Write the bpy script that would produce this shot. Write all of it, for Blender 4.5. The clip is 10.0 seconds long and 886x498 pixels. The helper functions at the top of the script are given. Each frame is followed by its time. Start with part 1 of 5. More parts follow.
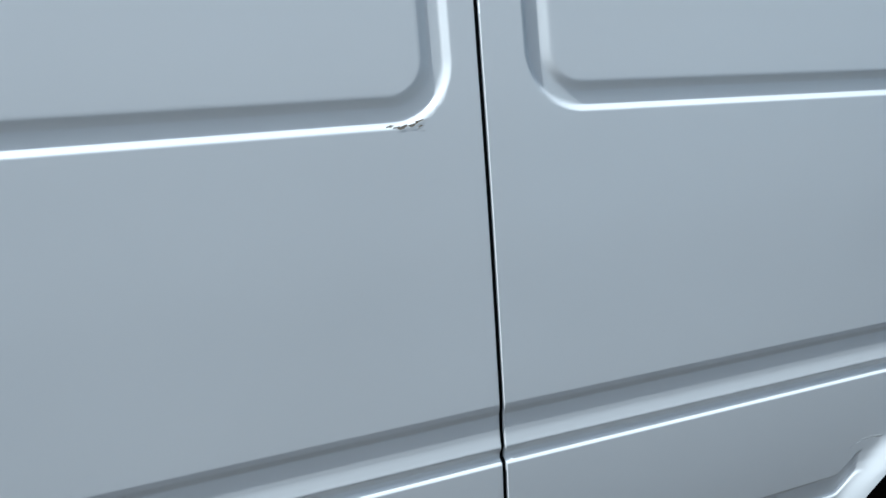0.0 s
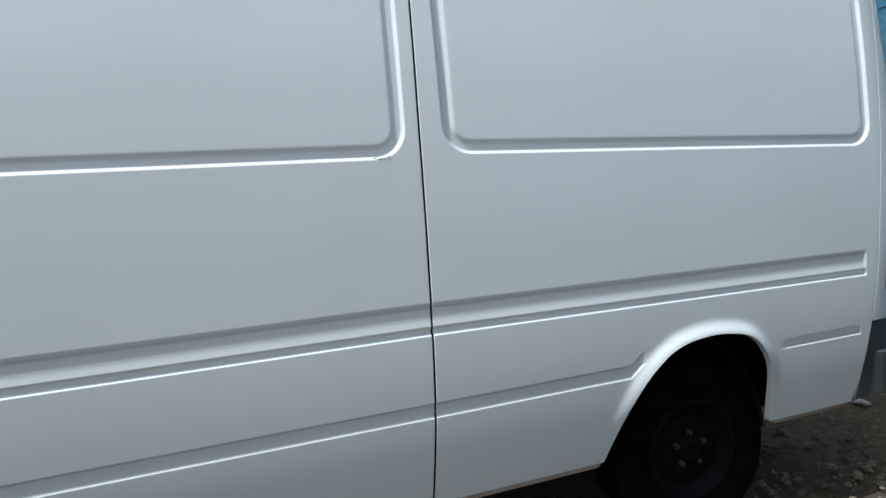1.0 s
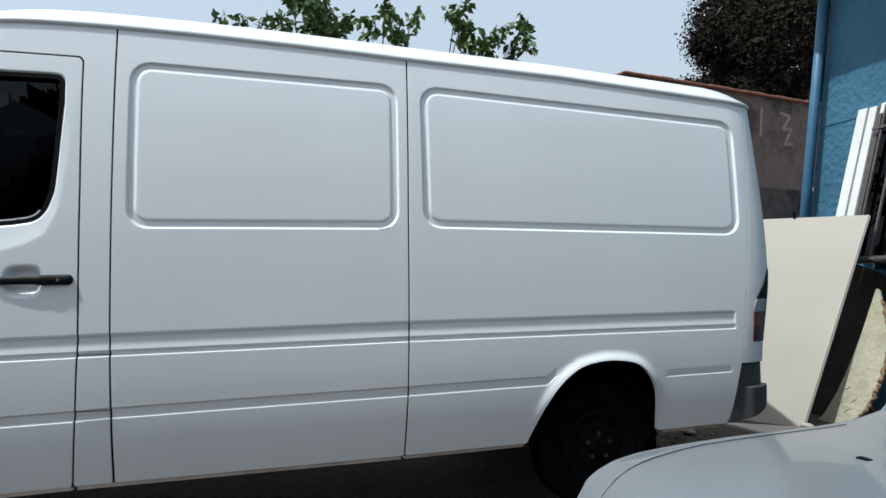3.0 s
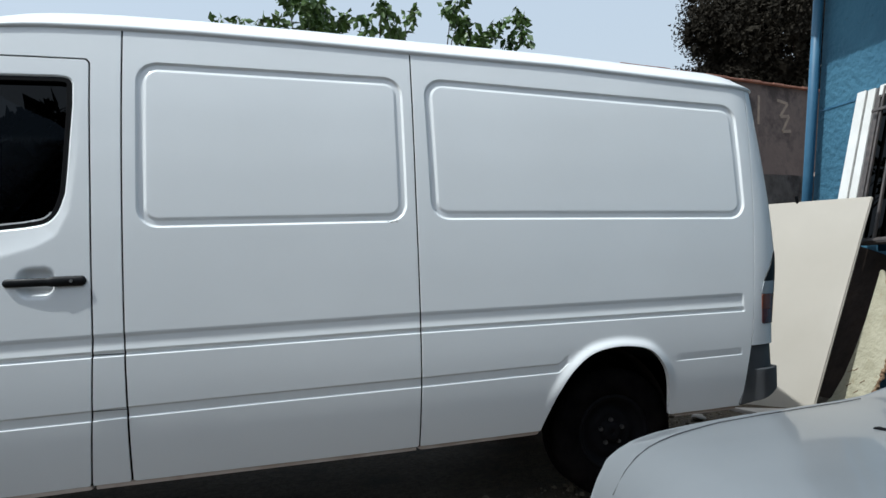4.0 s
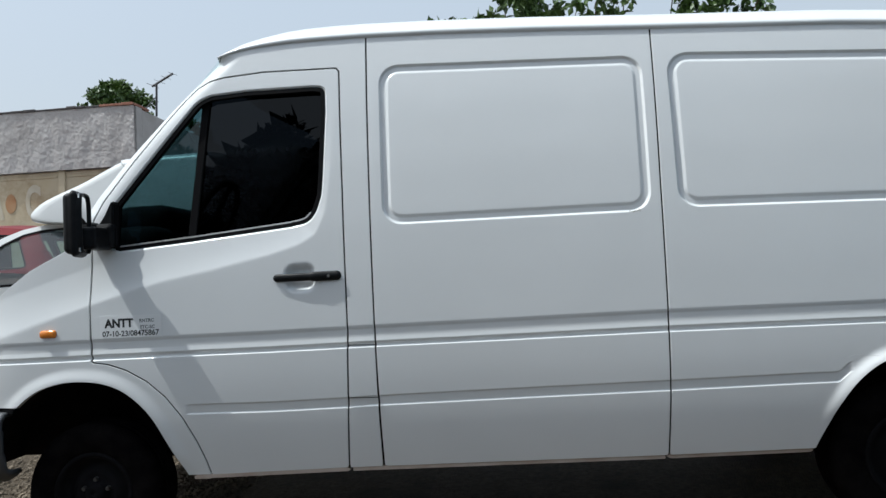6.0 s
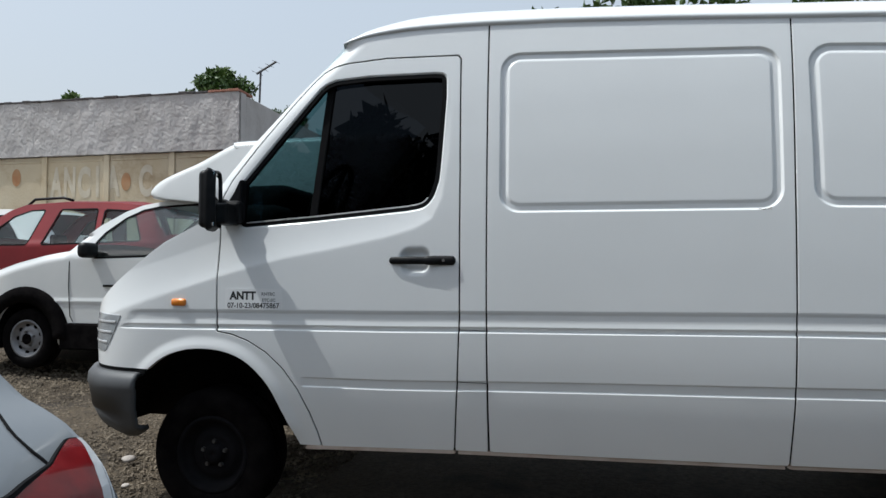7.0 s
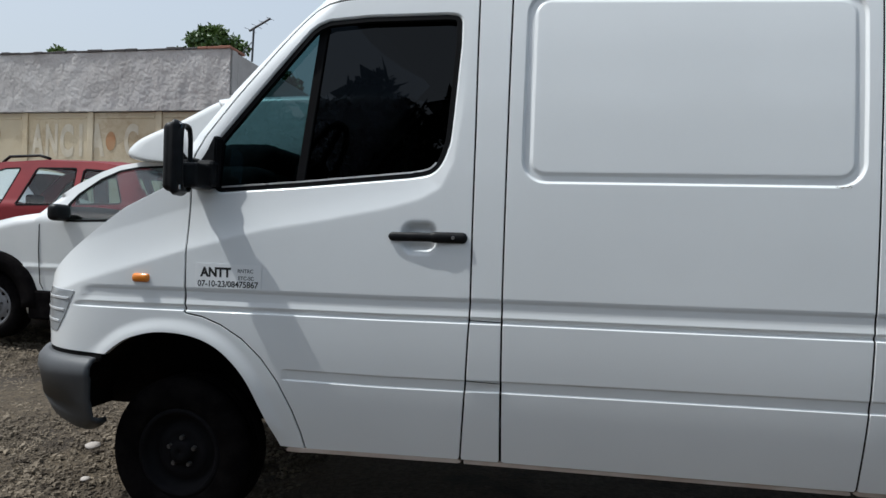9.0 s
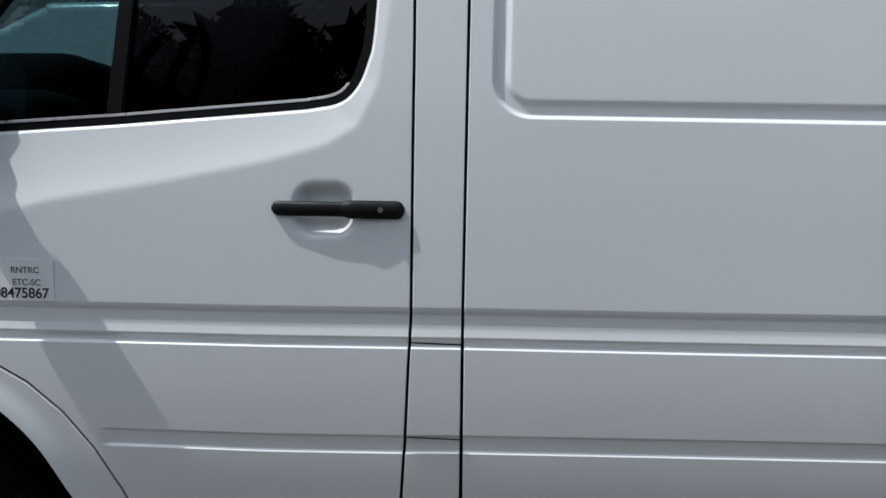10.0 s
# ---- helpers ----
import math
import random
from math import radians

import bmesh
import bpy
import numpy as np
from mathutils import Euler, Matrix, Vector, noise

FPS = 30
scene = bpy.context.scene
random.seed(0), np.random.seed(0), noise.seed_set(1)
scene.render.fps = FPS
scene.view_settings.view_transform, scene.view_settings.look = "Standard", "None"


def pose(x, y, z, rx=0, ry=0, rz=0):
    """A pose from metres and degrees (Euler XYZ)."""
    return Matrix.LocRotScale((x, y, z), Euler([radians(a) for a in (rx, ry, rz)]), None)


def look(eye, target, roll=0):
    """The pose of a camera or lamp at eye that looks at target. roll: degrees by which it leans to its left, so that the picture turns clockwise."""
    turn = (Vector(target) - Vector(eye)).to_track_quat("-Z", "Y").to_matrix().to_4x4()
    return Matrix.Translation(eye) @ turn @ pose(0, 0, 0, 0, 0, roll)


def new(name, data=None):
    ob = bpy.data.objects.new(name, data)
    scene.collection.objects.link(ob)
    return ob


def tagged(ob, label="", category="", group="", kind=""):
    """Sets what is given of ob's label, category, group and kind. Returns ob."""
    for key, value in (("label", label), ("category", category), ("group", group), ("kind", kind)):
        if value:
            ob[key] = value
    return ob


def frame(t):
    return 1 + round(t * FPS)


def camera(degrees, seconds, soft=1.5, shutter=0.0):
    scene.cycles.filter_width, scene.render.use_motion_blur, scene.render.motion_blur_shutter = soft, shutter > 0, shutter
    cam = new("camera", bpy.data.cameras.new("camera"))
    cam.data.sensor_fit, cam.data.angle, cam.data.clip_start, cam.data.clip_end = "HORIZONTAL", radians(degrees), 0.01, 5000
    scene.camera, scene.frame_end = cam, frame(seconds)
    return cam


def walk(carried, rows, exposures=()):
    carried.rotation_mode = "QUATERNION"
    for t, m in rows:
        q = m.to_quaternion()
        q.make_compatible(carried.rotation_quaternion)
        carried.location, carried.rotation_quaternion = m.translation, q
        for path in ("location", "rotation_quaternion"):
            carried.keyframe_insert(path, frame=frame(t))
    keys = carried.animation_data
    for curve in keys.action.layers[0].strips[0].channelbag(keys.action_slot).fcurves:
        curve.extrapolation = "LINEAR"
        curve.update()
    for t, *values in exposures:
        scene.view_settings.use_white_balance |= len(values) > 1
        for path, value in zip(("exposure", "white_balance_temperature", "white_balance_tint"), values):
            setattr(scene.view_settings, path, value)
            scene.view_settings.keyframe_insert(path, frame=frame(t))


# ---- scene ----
cam = camera(68.8, 10.0)
PATH = [
    (0, (2.231, -0.814, 1.426), (2.798, 1.065, 1.042), -4.5),
    (0.3, (2.064, -0.958, 1.360), (2.815, 0.871, 1.059), -8.9),
    (0.5, (1.970, -1.109, 1.364), (2.730, 0.713, 1.041), -7.9),
    (0.7, (1.950, -1.339, 1.328), (2.681, 0.509, 1.103), -4.6),
    (1, (2.015, -1.701, 1.299), (2.656, 0.188, 1.152), -4.0),
    (1.5, (2.041, -2.097, 1.204), (2.528, -0.158, 1.155), -2.7),
    (2, (2.014, -2.464, 1.185), (2.492, -0.522, 1.205), -0.8),
    (2.5, (2.01, -2.723, 1.223), (2.518, -0.79, 1.279), 0.2),
    (3, (2.039, -2.806, 1.226), (2.5, -0.861, 1.301), -0.9),
    (3.2, (1.99, -2.802, 1.207), (2.457, -0.858, 1.286), -1.0),
    (4.3, (2.0, -2.811, 1.19), (2.446, -0.862, 1.26), -3.3),
    (4.5, (2.025, -2.81, 1.203), (2.448, -0.856, 1.259), -3.4),
    (5, (1.95, -2.767, 1.206), (2.275, -0.795, 1.285), -3.8),
    (5.5, (1.869, -2.705, 1.2), (1.942, -0.709, 1.291), -3.5),
    (6, (1.866, -2.686, 1.2), (1.704, -0.694, 1.282), -2.9),
    (6.2, (1.85, -2.687, 1.198), (1.608, -0.703, 1.267), -2.3),
    (7.3, (1.691, -2.719, 1.179), (1.275, -0.764, 1.242), 0.5),
    (7.5, (1.694, -2.718, 1.181), (1.275, -0.763, 1.236), 0.5),
    (8, (1.703, -2.702, 1.188), (1.277, -0.75, 1.259), -0.4),
    (8.5, (1.682, -2.597, 1.196), (1.247, -0.646, 1.259), 0.6),
    (9, (1.571, -2.302, 1.21), (1.189, -0.339, 1.187), 1.7),
    (9.3, (1.542, -2.038, 1.207), (1.183, -0.078, 1.039), 0.6),
    (9.5, (1.545, -1.854, 1.2), (1.276, 0.119, 1.017), 0.9),
    (9.8, (1.5, -1.599, 1.265), (1.245, 0.374, 1.062), 1.1),
    (10, (1.359, -1.406, 1.295), (1.271, 0.581, 1.078), 1.0),
]
walk(cam, [(t, look(eye, target, roll)) for t, eye, target, roll in PATH],
     [(0, 0.14, 5220, 3), (0.7, 0.17, 5380, 1.5), (1.5, 0.18, 5470, 4), (3, 0.20, 5560, 4.5), (5, 0.16, 5590, 4.5), (7.3, 0.11, 5760, 6.5), (9, 0.08, 5690, 6.5), (10, 0.06, 5660, 8)])

# ---- world and sun ----
SUN_TO = Vector((-0.56, -0.13, 1.0)).normalized()
world = bpy.data.worlds.new("sky")
scene.world = world
world.use_nodes = True
wn = world.node_tree.nodes
sky = wn.new("ShaderNodeTexSky")
sky.sky_type = 'NISHITA'
sky.sun_disc = False
sky.sun_elevation = math.asin(SUN_TO.z)
sky.sun_rotation = math.atan2(SUN_TO.x, SUN_TO.y)
sky.dust_density = 8.0
sky.air_density = 1.2
# the even pale haze of a hot, bright day lies over the clear sky
haze = wn.new("ShaderNodeMix")
haze.data_type = 'RGBA'
haze.inputs[0].default_value = 0.72
world.node_tree.links.new(sky.outputs[0], haze.inputs[6])
# whitish near the horizon, bluer overhead
where = wn.new("ShaderNodeTexCoord")
axes = wn.new("ShaderNodeSeparateXYZ")
world.node_tree.links.new(where.outputs["Generated"], axes.inputs[0])
height = wn.new("ShaderNodeMapRange")
height.interpolation_type = 'SMOOTHSTEP'
height.inputs[1].default_value, height.inputs[2].default_value = 0.0, 0.85
world.node_tree.links.new(axes.outputs[2], height.inputs[0])
veil = wn.new("ShaderNodeMix")
veil.data_type = 'RGBA'
veil.inputs[6].default_value, veil.inputs[7].default_value = (4.62, 4.56, 4.36, 1), (4.22, 4.50, 4.72, 1)
world.node_tree.links.new(height.outputs[0], veil.inputs[0])
world.node_tree.links.new(veil.outputs[2], haze.inputs[7])
wn["Background"].inputs["Strength"].default_value = 0.15
world.node_tree.links.new(haze.outputs[2], wn["Background"].inputs["Color"])

sun_data = bpy.data.lights.new("sun", "SUN")
sun_data.energy, sun_data.angle, sun_data.color = 3.5, radians(0.6), (1.0, 0.94, 0.84)
sun = new("sun", sun_data)
sun.matrix_world = look(SUN_TO * 30, (0, 0, 0))


# ---- materials ----
def nodes_of(name):
    m = bpy.data.materials.new(name)
    m.use_nodes = True
    return m, m.node_tree.nodes, m.node_tree.links, m.node_tree.nodes["Principled BSDF"]


def mat(name, a, b=None, scale=8.0, rough=0.6, metal=0.0, bump=0.0, bump_scale=60.0, coat=0.0, rough_var=0.1,
        grime=None, grime_scale=3.0, grime_from=0.55, spec=0.5):
    """Two-tone noise colour, optional grime patches, fine bump."""
    m, n, l, p = nodes_of(name)
    b = b or a
    co = n.new("ShaderNodeTexCoord")
    t1 = n.new("ShaderNodeTexNoise")
    t1.inputs["Scale"].default_value, t1.inputs["Detail"].default_value = scale, 6
    l.new(co.outputs["Object"], t1.inputs["Vector"])
    mx = n.new("ShaderNodeMix")
    mx.data_type = 'RGBA'
    mx.inputs[6].default_value, mx.inputs[7].default_value = (*a, 1), (*b, 1)
    ramp = n.new("ShaderNodeMapRange")
    ramp.inputs[1].default_value, ramp.inputs[2].default_value = 0.35, 0.65
    l.new(t1.outputs["Fac"], ramp.inputs[0])
    l.new(ramp.outputs[0], mx.inputs[0])
    col = mx.outputs[2]
    if grime:
        t2 = n.new("ShaderNodeTexNoise")
        t2.inputs["Scale"].default_value, t2.inputs["Detail"].default_value = grime_scale, 9
        t2.inputs["Roughness"].default_value = 0.65
        l.new(co.outputs["Object"], t2.inputs["Vector"])
        r2 = n.new("ShaderNodeMapRange")
        r2.inputs[1].default_value, r2.inputs[2].default_value = grime_from, grime_from + 0.15
        l.new(t2.outputs["Fac"], r2.inputs[0])
        g = n.new("ShaderNodeMix")
        g.data_type = 'RGBA'
        g.inputs[7].default_value = (*grime, 1)
        l.new(col, g.inputs[6])
        l.new(r2.outputs[0], g.inputs[0])
        col = g.outputs[2]
    l.new(col, p.inputs["Base Color"])
    rr = n.new("ShaderNodeMapRange")
    rr.inputs[3].default_value, rr.inputs[4].default_value = max(0.02, rough - rough_var), min(1, rough + rough_var)
    l.new(t1.outputs["Fac"], rr.inputs[0])
    l.new(rr.outputs[0], p.inputs["Roughness"])
    p.inputs["Metallic"].default_value = metal
    p.inputs["Specular IOR Level"].default_value = spec
    p.inputs["Coat Weight"].default_value = coat
    p.inputs["Coat Roughness"].default_value = 0.06
    if bump:
        t3 = n.new("ShaderNodeTexNoise")
        t3.inputs["Scale"].default_value, t3.inputs["Detail"].default_value = bump_scale, 8
        l.new(co.outputs["Object"], t3.inputs["Vector"])
        bp = n.new("ShaderNodeBump")
        bp.inputs["Strength"].default_value, bp.inputs["Distance"].default_value = min(1, bump), 0.02
        l.new(t3.outputs["Fac"], bp.inputs["Height"])
        l.new(bp.outputs[0], p.inputs["Normal"])
    return m


def glass(name, tint, mirror=0.045, gloss_rough=0.01):
    """A thin tinted pane: tinted light goes through, and it mirrors more the more it is seen aslant."""
    m, n, l, p = nodes_of(name)
    n.remove(p)
    tr = n.new("ShaderNodeBsdfTransparent")
    tr.inputs[0].default_value = (*tint, 1)
    gl = n.new("ShaderNodeBsdfGlossy")
    gl.inputs["Roughness"].default_value = gloss_rough
    lw = n.new("ShaderNodeLayerWeight")
    lw.inputs[0].default_value = 0.5
    p5 = n.new("ShaderNodeMath")
    p5.operation, p5.inputs[1].default_value = 'POWER', 5.0
    l.new(lw.outputs["Facing"], p5.inputs[0])
    ad = n.new("ShaderNodeMath")
    ad.operation, ad.use_clamp = 'MULTIPLY_ADD', True
    ad.inputs[1].default_value, ad.inputs[2].default_value = 1 - mirror, mirror
    l.new(p5.outputs[0], ad.inputs[0])
    mx = n.new("ShaderNodeMixShader")
    l.new(ad.outputs[0], mx.inputs[0])
    l.new(tr.outputs[0], mx.inputs[1])
    l.new(gl.outputs[0], mx.inputs[2])
    l.new(mx.outputs[0], n["Material Output"].inputs[0])
    return m


M_VAN = mat("white_van_paint", (0.81, 0.82, 0.82), (0.84, 0.85, 0.85), 1.6, 0.32, coat=0.35, rough_var=0.05, spec=0.4)
M_RUBBER = mat("black_rubber", (0.003, 0.003, 0.0035), (0.005, 0.005, 0.006), 30, 0.7, spec=0.08)
# tyre and rim are blacker than the real stuff: arch shade is put into the colour
M_TYRE = mat("shade_black_rubber", (0.004, 0.0035, 0.004), (0.009, 0.008, 0.008), 12, 0.95, spec=0.02, bump=0.3, bump_scale=90)
M_RIM_BLACK = mat("shade_black_steel_rim", (0.004, 0.004, 0.005), (0.008, 0.0075, 0.009), 14, 0.75, spec=0.1)
M_BOLT = mat("steel_bolt", (0.35, 0.34, 0.33), (0.25, 0.24, 0.22), 40, 0.4, metal=0.9)
M_RIMBOLT = mat("dull_wheel_bolt", (0.12, 0.115, 0.11), (0.08, 0.075, 0.07), 40, 0.5, metal=0.6)
# underside and wells: the deep shade there is put into these near-black colours
M_SHADEBLACK = mat("shade_black_underside", (0.003, 0.0026, 0.0026), (0.006, 0.005, 0.005), 5, 0.95, spec=0.02)
M_WELL = mat("shade_black_wheel_well", (0.012, 0.0105, 0.011), (0.022, 0.019, 0.019), 6, 0.95, spec=0.05)
M_PLASTIC = mat("black_plastic", (0.006, 0.006, 0.007), (0.010, 0.010, 0.011), 25, 0.45, spec=0.2, bump=0.05, bump_scale=200)
M_BUMPER = mat("grey_bumper_plastic", (0.060, 0.062, 0.066), (0.085, 0.088, 0.093), 6, 0.55, bump=0.08, bump_scale=300)
M_AMBER = mat("amber_lens", (0.75, 0.22, 0.02), (0.85, 0.28, 0.03), 20, 0.15, coat=0.5)
M_LENS = mat("clear_lamp_lens", (0.55, 0.56, 0.58), (0.65, 0.66, 0.67), 30, 0.12, coat=0.6, bump=0.1, bump_scale=60)
M_REDLENS = mat("red_lamp_lens", (0.13, 0.003, 0.005), (0.19, 0.005, 0.007), 20, 0.2, coat=0.3, spec=0.3)
M_BROWNLENS = mat("dim_red_lens", (0.07, 0.012, 0.011), (0.10, 0.02, 0.016), 20, 0.2, coat=0.4)
M_AMBERDIM = mat("dim_amber_lens", (0.13, 0.032, 0.013), (0.17, 0.045, 0.018), 20, 0.2, coat=0.4)
M_CHROME = mat("bright_trim", (0.72, 0.70, 0.70), (0.62, 0.60, 0.60), 20, 0.3, metal=0.6)
M_MIRROR = mat("mirror_glass", (0.9, 0.9, 0.9), None, 5, 0.02, metal=1.0, rough_var=0.0)
M_GLASS_DARK = glass("tinted_side_glass", (0.006, 0.007, 0.009), 0.022)
M_GLASS_TEAL = glass("teal_quarter_glass", (0.085, 0.155, 0.17), 0.045)
M_GLASS = glass("car_glass", (0.86, 0.93, 0.93), 0.06)
M_GLASS_SMOKE = glass("teal_car_glass", (0.80, 0.90, 0.90), 0.09)
M_HEADLAMP = mat("ribbed_headlamp_lens", (0.30, 0.32, 0.34), (0.36, 0.38, 0.40), 20, 0.2, coat=0.4)
M_SEAT = mat("dark_cab_fabric", (0.008, 0.008, 0.009), (0.014, 0.014, 0.016), 30, 0.95, spec=0.1)
M_STICKER = mat("white_vinyl_sticker", (0.84, 0.85, 0.85), (0.87, 0.87, 0.87), 8, 0.45)
M_INK = mat("black_ink", (0.015, 0.015, 0.016), None, 8, 0.5)
M_INK_GREY = mat("grey_ink", (0.09, 0.10, 0.10), None, 8, 0.5)
M_SILVER = mat("silver_car_paint", (0.185, 0.197, 0.208), (0.212, 0.224, 0.235), 2, 0.36, metal=0.25, coat=0.45, rough_var=0.04)
M_WHITECAR = mat("white_car_paint", (0.68, 0.69, 0.68), (0.73, 0.73, 0.72), 2, 0.3, coat=0.5, rough_var=0.05)
M_RED = mat("faded_red_paint", (0.17, 0.006, 0.010), (0.21, 0.010, 0.014), 2.5, 0.4, coat=0.12, spec=0.3)
M_RIM = mat("grey_steel_rim", (0.20, 0.20, 0.21), (0.27, 0.27, 0.28), 10, 0.5, metal=0.4)
M_GROUND = mat("brown_gravel_ground", (0.050, 0.036, 0.021), (0.105, 0.079, 0.049), 34, 0.95, bump=1.0, bump_scale=70,
               grime=(0.036, 0.026, 0.017), grime_scale=1.7, grime_from=0.5)
M_STONE = mat("pebble", (0.068, 0.051, 0.034), (0.24, 0.195, 0.14), 6, 0.9, bump=0.4, bump_scale=60)
M_STUCCO = mat("rough_grey_stucco", (0.47, 0.44, 0.42), (0.56, 0.53, 0.51), 2.2, 0.95, bump=0.8, bump_scale=9,
               grime=(0.38, 0.35, 0.33), grime_scale=0.9, grime_from=0.54)
M_CREAM = mat("faded_cream_paint", (0.56, 0.455, 0.30), (0.62, 0.53, 0.385), 1.6, 0.9, bump=0.3, bump_scale=20,
              grime=(0.44, 0.33, 0.205), grime_scale=1.3, grime_from=0.55)
M_FADEWHITE = mat("faded_white_lettering", (0.64, 0.575, 0.46), (0.585, 0.50, 0.37), 5, 0.9)
M_OCHRE = mat("faded_ochre_paint", (0.42, 0.20, 0.09), (0.46, 0.28, 0.15), 5, 0.9)
M_BLUE = mat("blue_wall_paint", (0.038, 0.123, 0.198), (0.055, 0.158, 0.24), 2.0, 0.8, bump=0.9, bump_scale=18,
             grime=(0.014, 0.06, 0.10), grime_scale=16, grime_from=0.62)
M_BLUEPIPE = mat("blue_pipe_paint", (0.038, 0.118, 0.21), (0.052, 0.15, 0.25), 6, 0.5)
M_BOARD = mat("off_white_board", (0.42, 0.38, 0.32), (0.455, 0.415, 0.355), 2.2, 0.6,
              grime=(0.36, 0.325, 0.26), grime_scale=2.4, grime_from=0.66)
M_SLAB = mat("raw_fibreglass", (0.34, 0.315, 0.22), (0.42, 0.39, 0.285), 9, 0.7, bump=0.6, bump_scale=30,
             grime=(0.30, 0.24, 0.14), grime_scale=12, grime_from=0.6)
M_SLABEDGE = mat("rusty_broken_edge", (0.16, 0.09, 0.05), (0.28, 0.19, 0.11), 25, 0.95, bump=0.9, bump_scale=50)
M_WHITEFRAME = mat("white_window_frame", (0.70, 0.70, 0.68), (0.62, 0.61, 0.58), 6, 0.6)
M_IRON = mat("dark_iron_grille", (0.05, 0.045, 0.045), (0.09, 0.075, 0.07), 20, 0.6)
M_RUSTWALL = mat("stained_rusty_wall", (0.12, 0.09, 0.08), (0.20, 0.155, 0.135), 1.6, 0.95, bump=0.4, bump_scale=14,
                 grime=(0.065, 0.05, 0.047), grime_scale=1.6, grime_from=0.47)
M_CAP = mat("red_tile_coping", (0.33, 0.14, 0.09), (0.4, 0.2, 0.14), 6, 0.9)
M_CONC = mat("pale_concrete", (0.36, 0.32, 0.29), (0.46, 0.42, 0.38), 3, 0.95, bump=0.4, bump_scale=20)
M_RUBBLE = mat("dusty_brown_rubble", (0.16, 0.125, 0.105), (0.27, 0.225, 0.195), 5, 0.95, bump=0.8, bump_scale=20, grime=(0.09, 0.07, 0.06), grime_scale=3, grime_from=0.5)
M_RUSTPAINT = mat("worn_pale_paint", (0.36, 0.285, 0.22), (0.25, 0.20, 0.16), 9, 0.95)
M_SILLDIRT = mat("dusty_sill", (0.55, 0.47, 0.41), (0.42, 0.33, 0.27), 9, 0.75)
M_CHIP = mat("chipped_rusty_paint", (0.24, 0.19, 0.13), (0.42, 0.38, 0.32), 120, 0.8)
# the leaning board's shadow, put into the colour of a sheet
M_SHADESHEET = mat("shade_brown_sheet", (0.022, 0.014, 0.011), (0.04, 0.027, 0.02), 8, 0.8, spec=0.2, bump=0.4, bump_scale=20)
M_BARK = mat("bark", (0.09, 0.06, 0.04), (0.15, 0.11, 0.08), 12, 0.95, bump=0.8, bump_scale=25)
M_LEAF = mat("green_leaf", (0.04, 0.08, 0.014), (0.085, 0.14, 0.026), 1.2, 0.5)
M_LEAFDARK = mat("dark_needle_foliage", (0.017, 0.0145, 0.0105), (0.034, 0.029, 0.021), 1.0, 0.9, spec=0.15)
# near-black leaf copy: shade is put into the colour to darken the window's mirror image
M_YARDLEAF = mat("shade_black_foliage", (0.008, 0.009, 0.006), (0.016, 0.018, 0.011), 1.0, 0.9, spec=0.1)
M_ALU = mat("weathered_metal", (0.07, 0.07, 0.075), (0.11, 0.11, 0.115), 20, 0.6, metal=0.5)


# ---- helpers of this scene ----
def smooth(e0, e1, v):
    k = np.clip((v - e0) / (e1 - e0), 0, 1)
    return k * k * (3 - 2 * k)


def mesh_ob(name, verts, faces, material, parent=None, label="", shade=True):
    me = bpy.data.meshes.new(name)
    me.from_pydata([tuple(map(float, v)) for v in verts], [], [tuple(map(int, f)) for f in faces])
    me.materials.append(material)
    if shade:
        me.polygons.foreach_set("use_smooth", [True] * len(me.polygons))
    me.update()
    ob = new(name, me)
    ob.parent = parent
    return tagged(ob, label)


def part(name, bm, material, parent=None, label="", shade=False):
    me = bpy.data.meshes.new(name)
    bm.normal_update()
    bm.to_mesh(me)
    bm.free()
    me.materials.append(material)
    if shade:
        me.polygons.foreach_set("use_smooth", [True] * len(me.polygons))
    ob = new(name, me)
    ob.parent = parent
    return tagged(ob, label)


def thing(name, label, category, group="", kind=""):
    return tagged(new(name), label, category, group, kind)


def box_bm(lo, hi, bevel=0.0, segments=2, m=None):
    bm = bmesh.new()
    bmesh.ops.create_cube(bm, size=1)
    c, s = [(a + b) / 2 for a, b in zip(lo, hi)], [b - a for a, b in zip(lo, hi)]
    for v in bm.verts:
        v.co = Vector([v.co[i] * s[i] + c[i] for i in range(3)])
    if bevel:
        bmesh.ops.bevel(bm, geom=bm.edges[:], offset=bevel, segments=segments, affect='EDGES', profile=0.5)
    if m:
        bm.transform(m)
    return bm


def tube_bm(points, radius, sides=10, radii=None):
    """A round tube along points."""
    bm = bmesh.new()
    rings = []
    pts = [Vector(p) for p in points]
    for i, p in enumerate(pts):
        d = (pts[min(i + 1, len(pts) - 1)] - pts[max(i - 1, 0)]).normalized()
        q = d.to_track_quat('Z', 'Y')
        r = radii[i] if radii else radius
        rings.append([bm.verts.new(p + q @ Vector((r * math.cos(2 * math.pi * k / sides), r * math.sin(2 * math.pi * k / sides), 0)))
                      for k in range(sides)])
    for a, b in zip(rings, rings[1:]):
        for k in range(sides):
            bm.faces.new((a[k], a[(k + 1) % sides], b[(k + 1) % sides], b[k]))
    bm.faces.new(rings[0][::-1])
    bm.faces.new(rings[-1])
    return bm


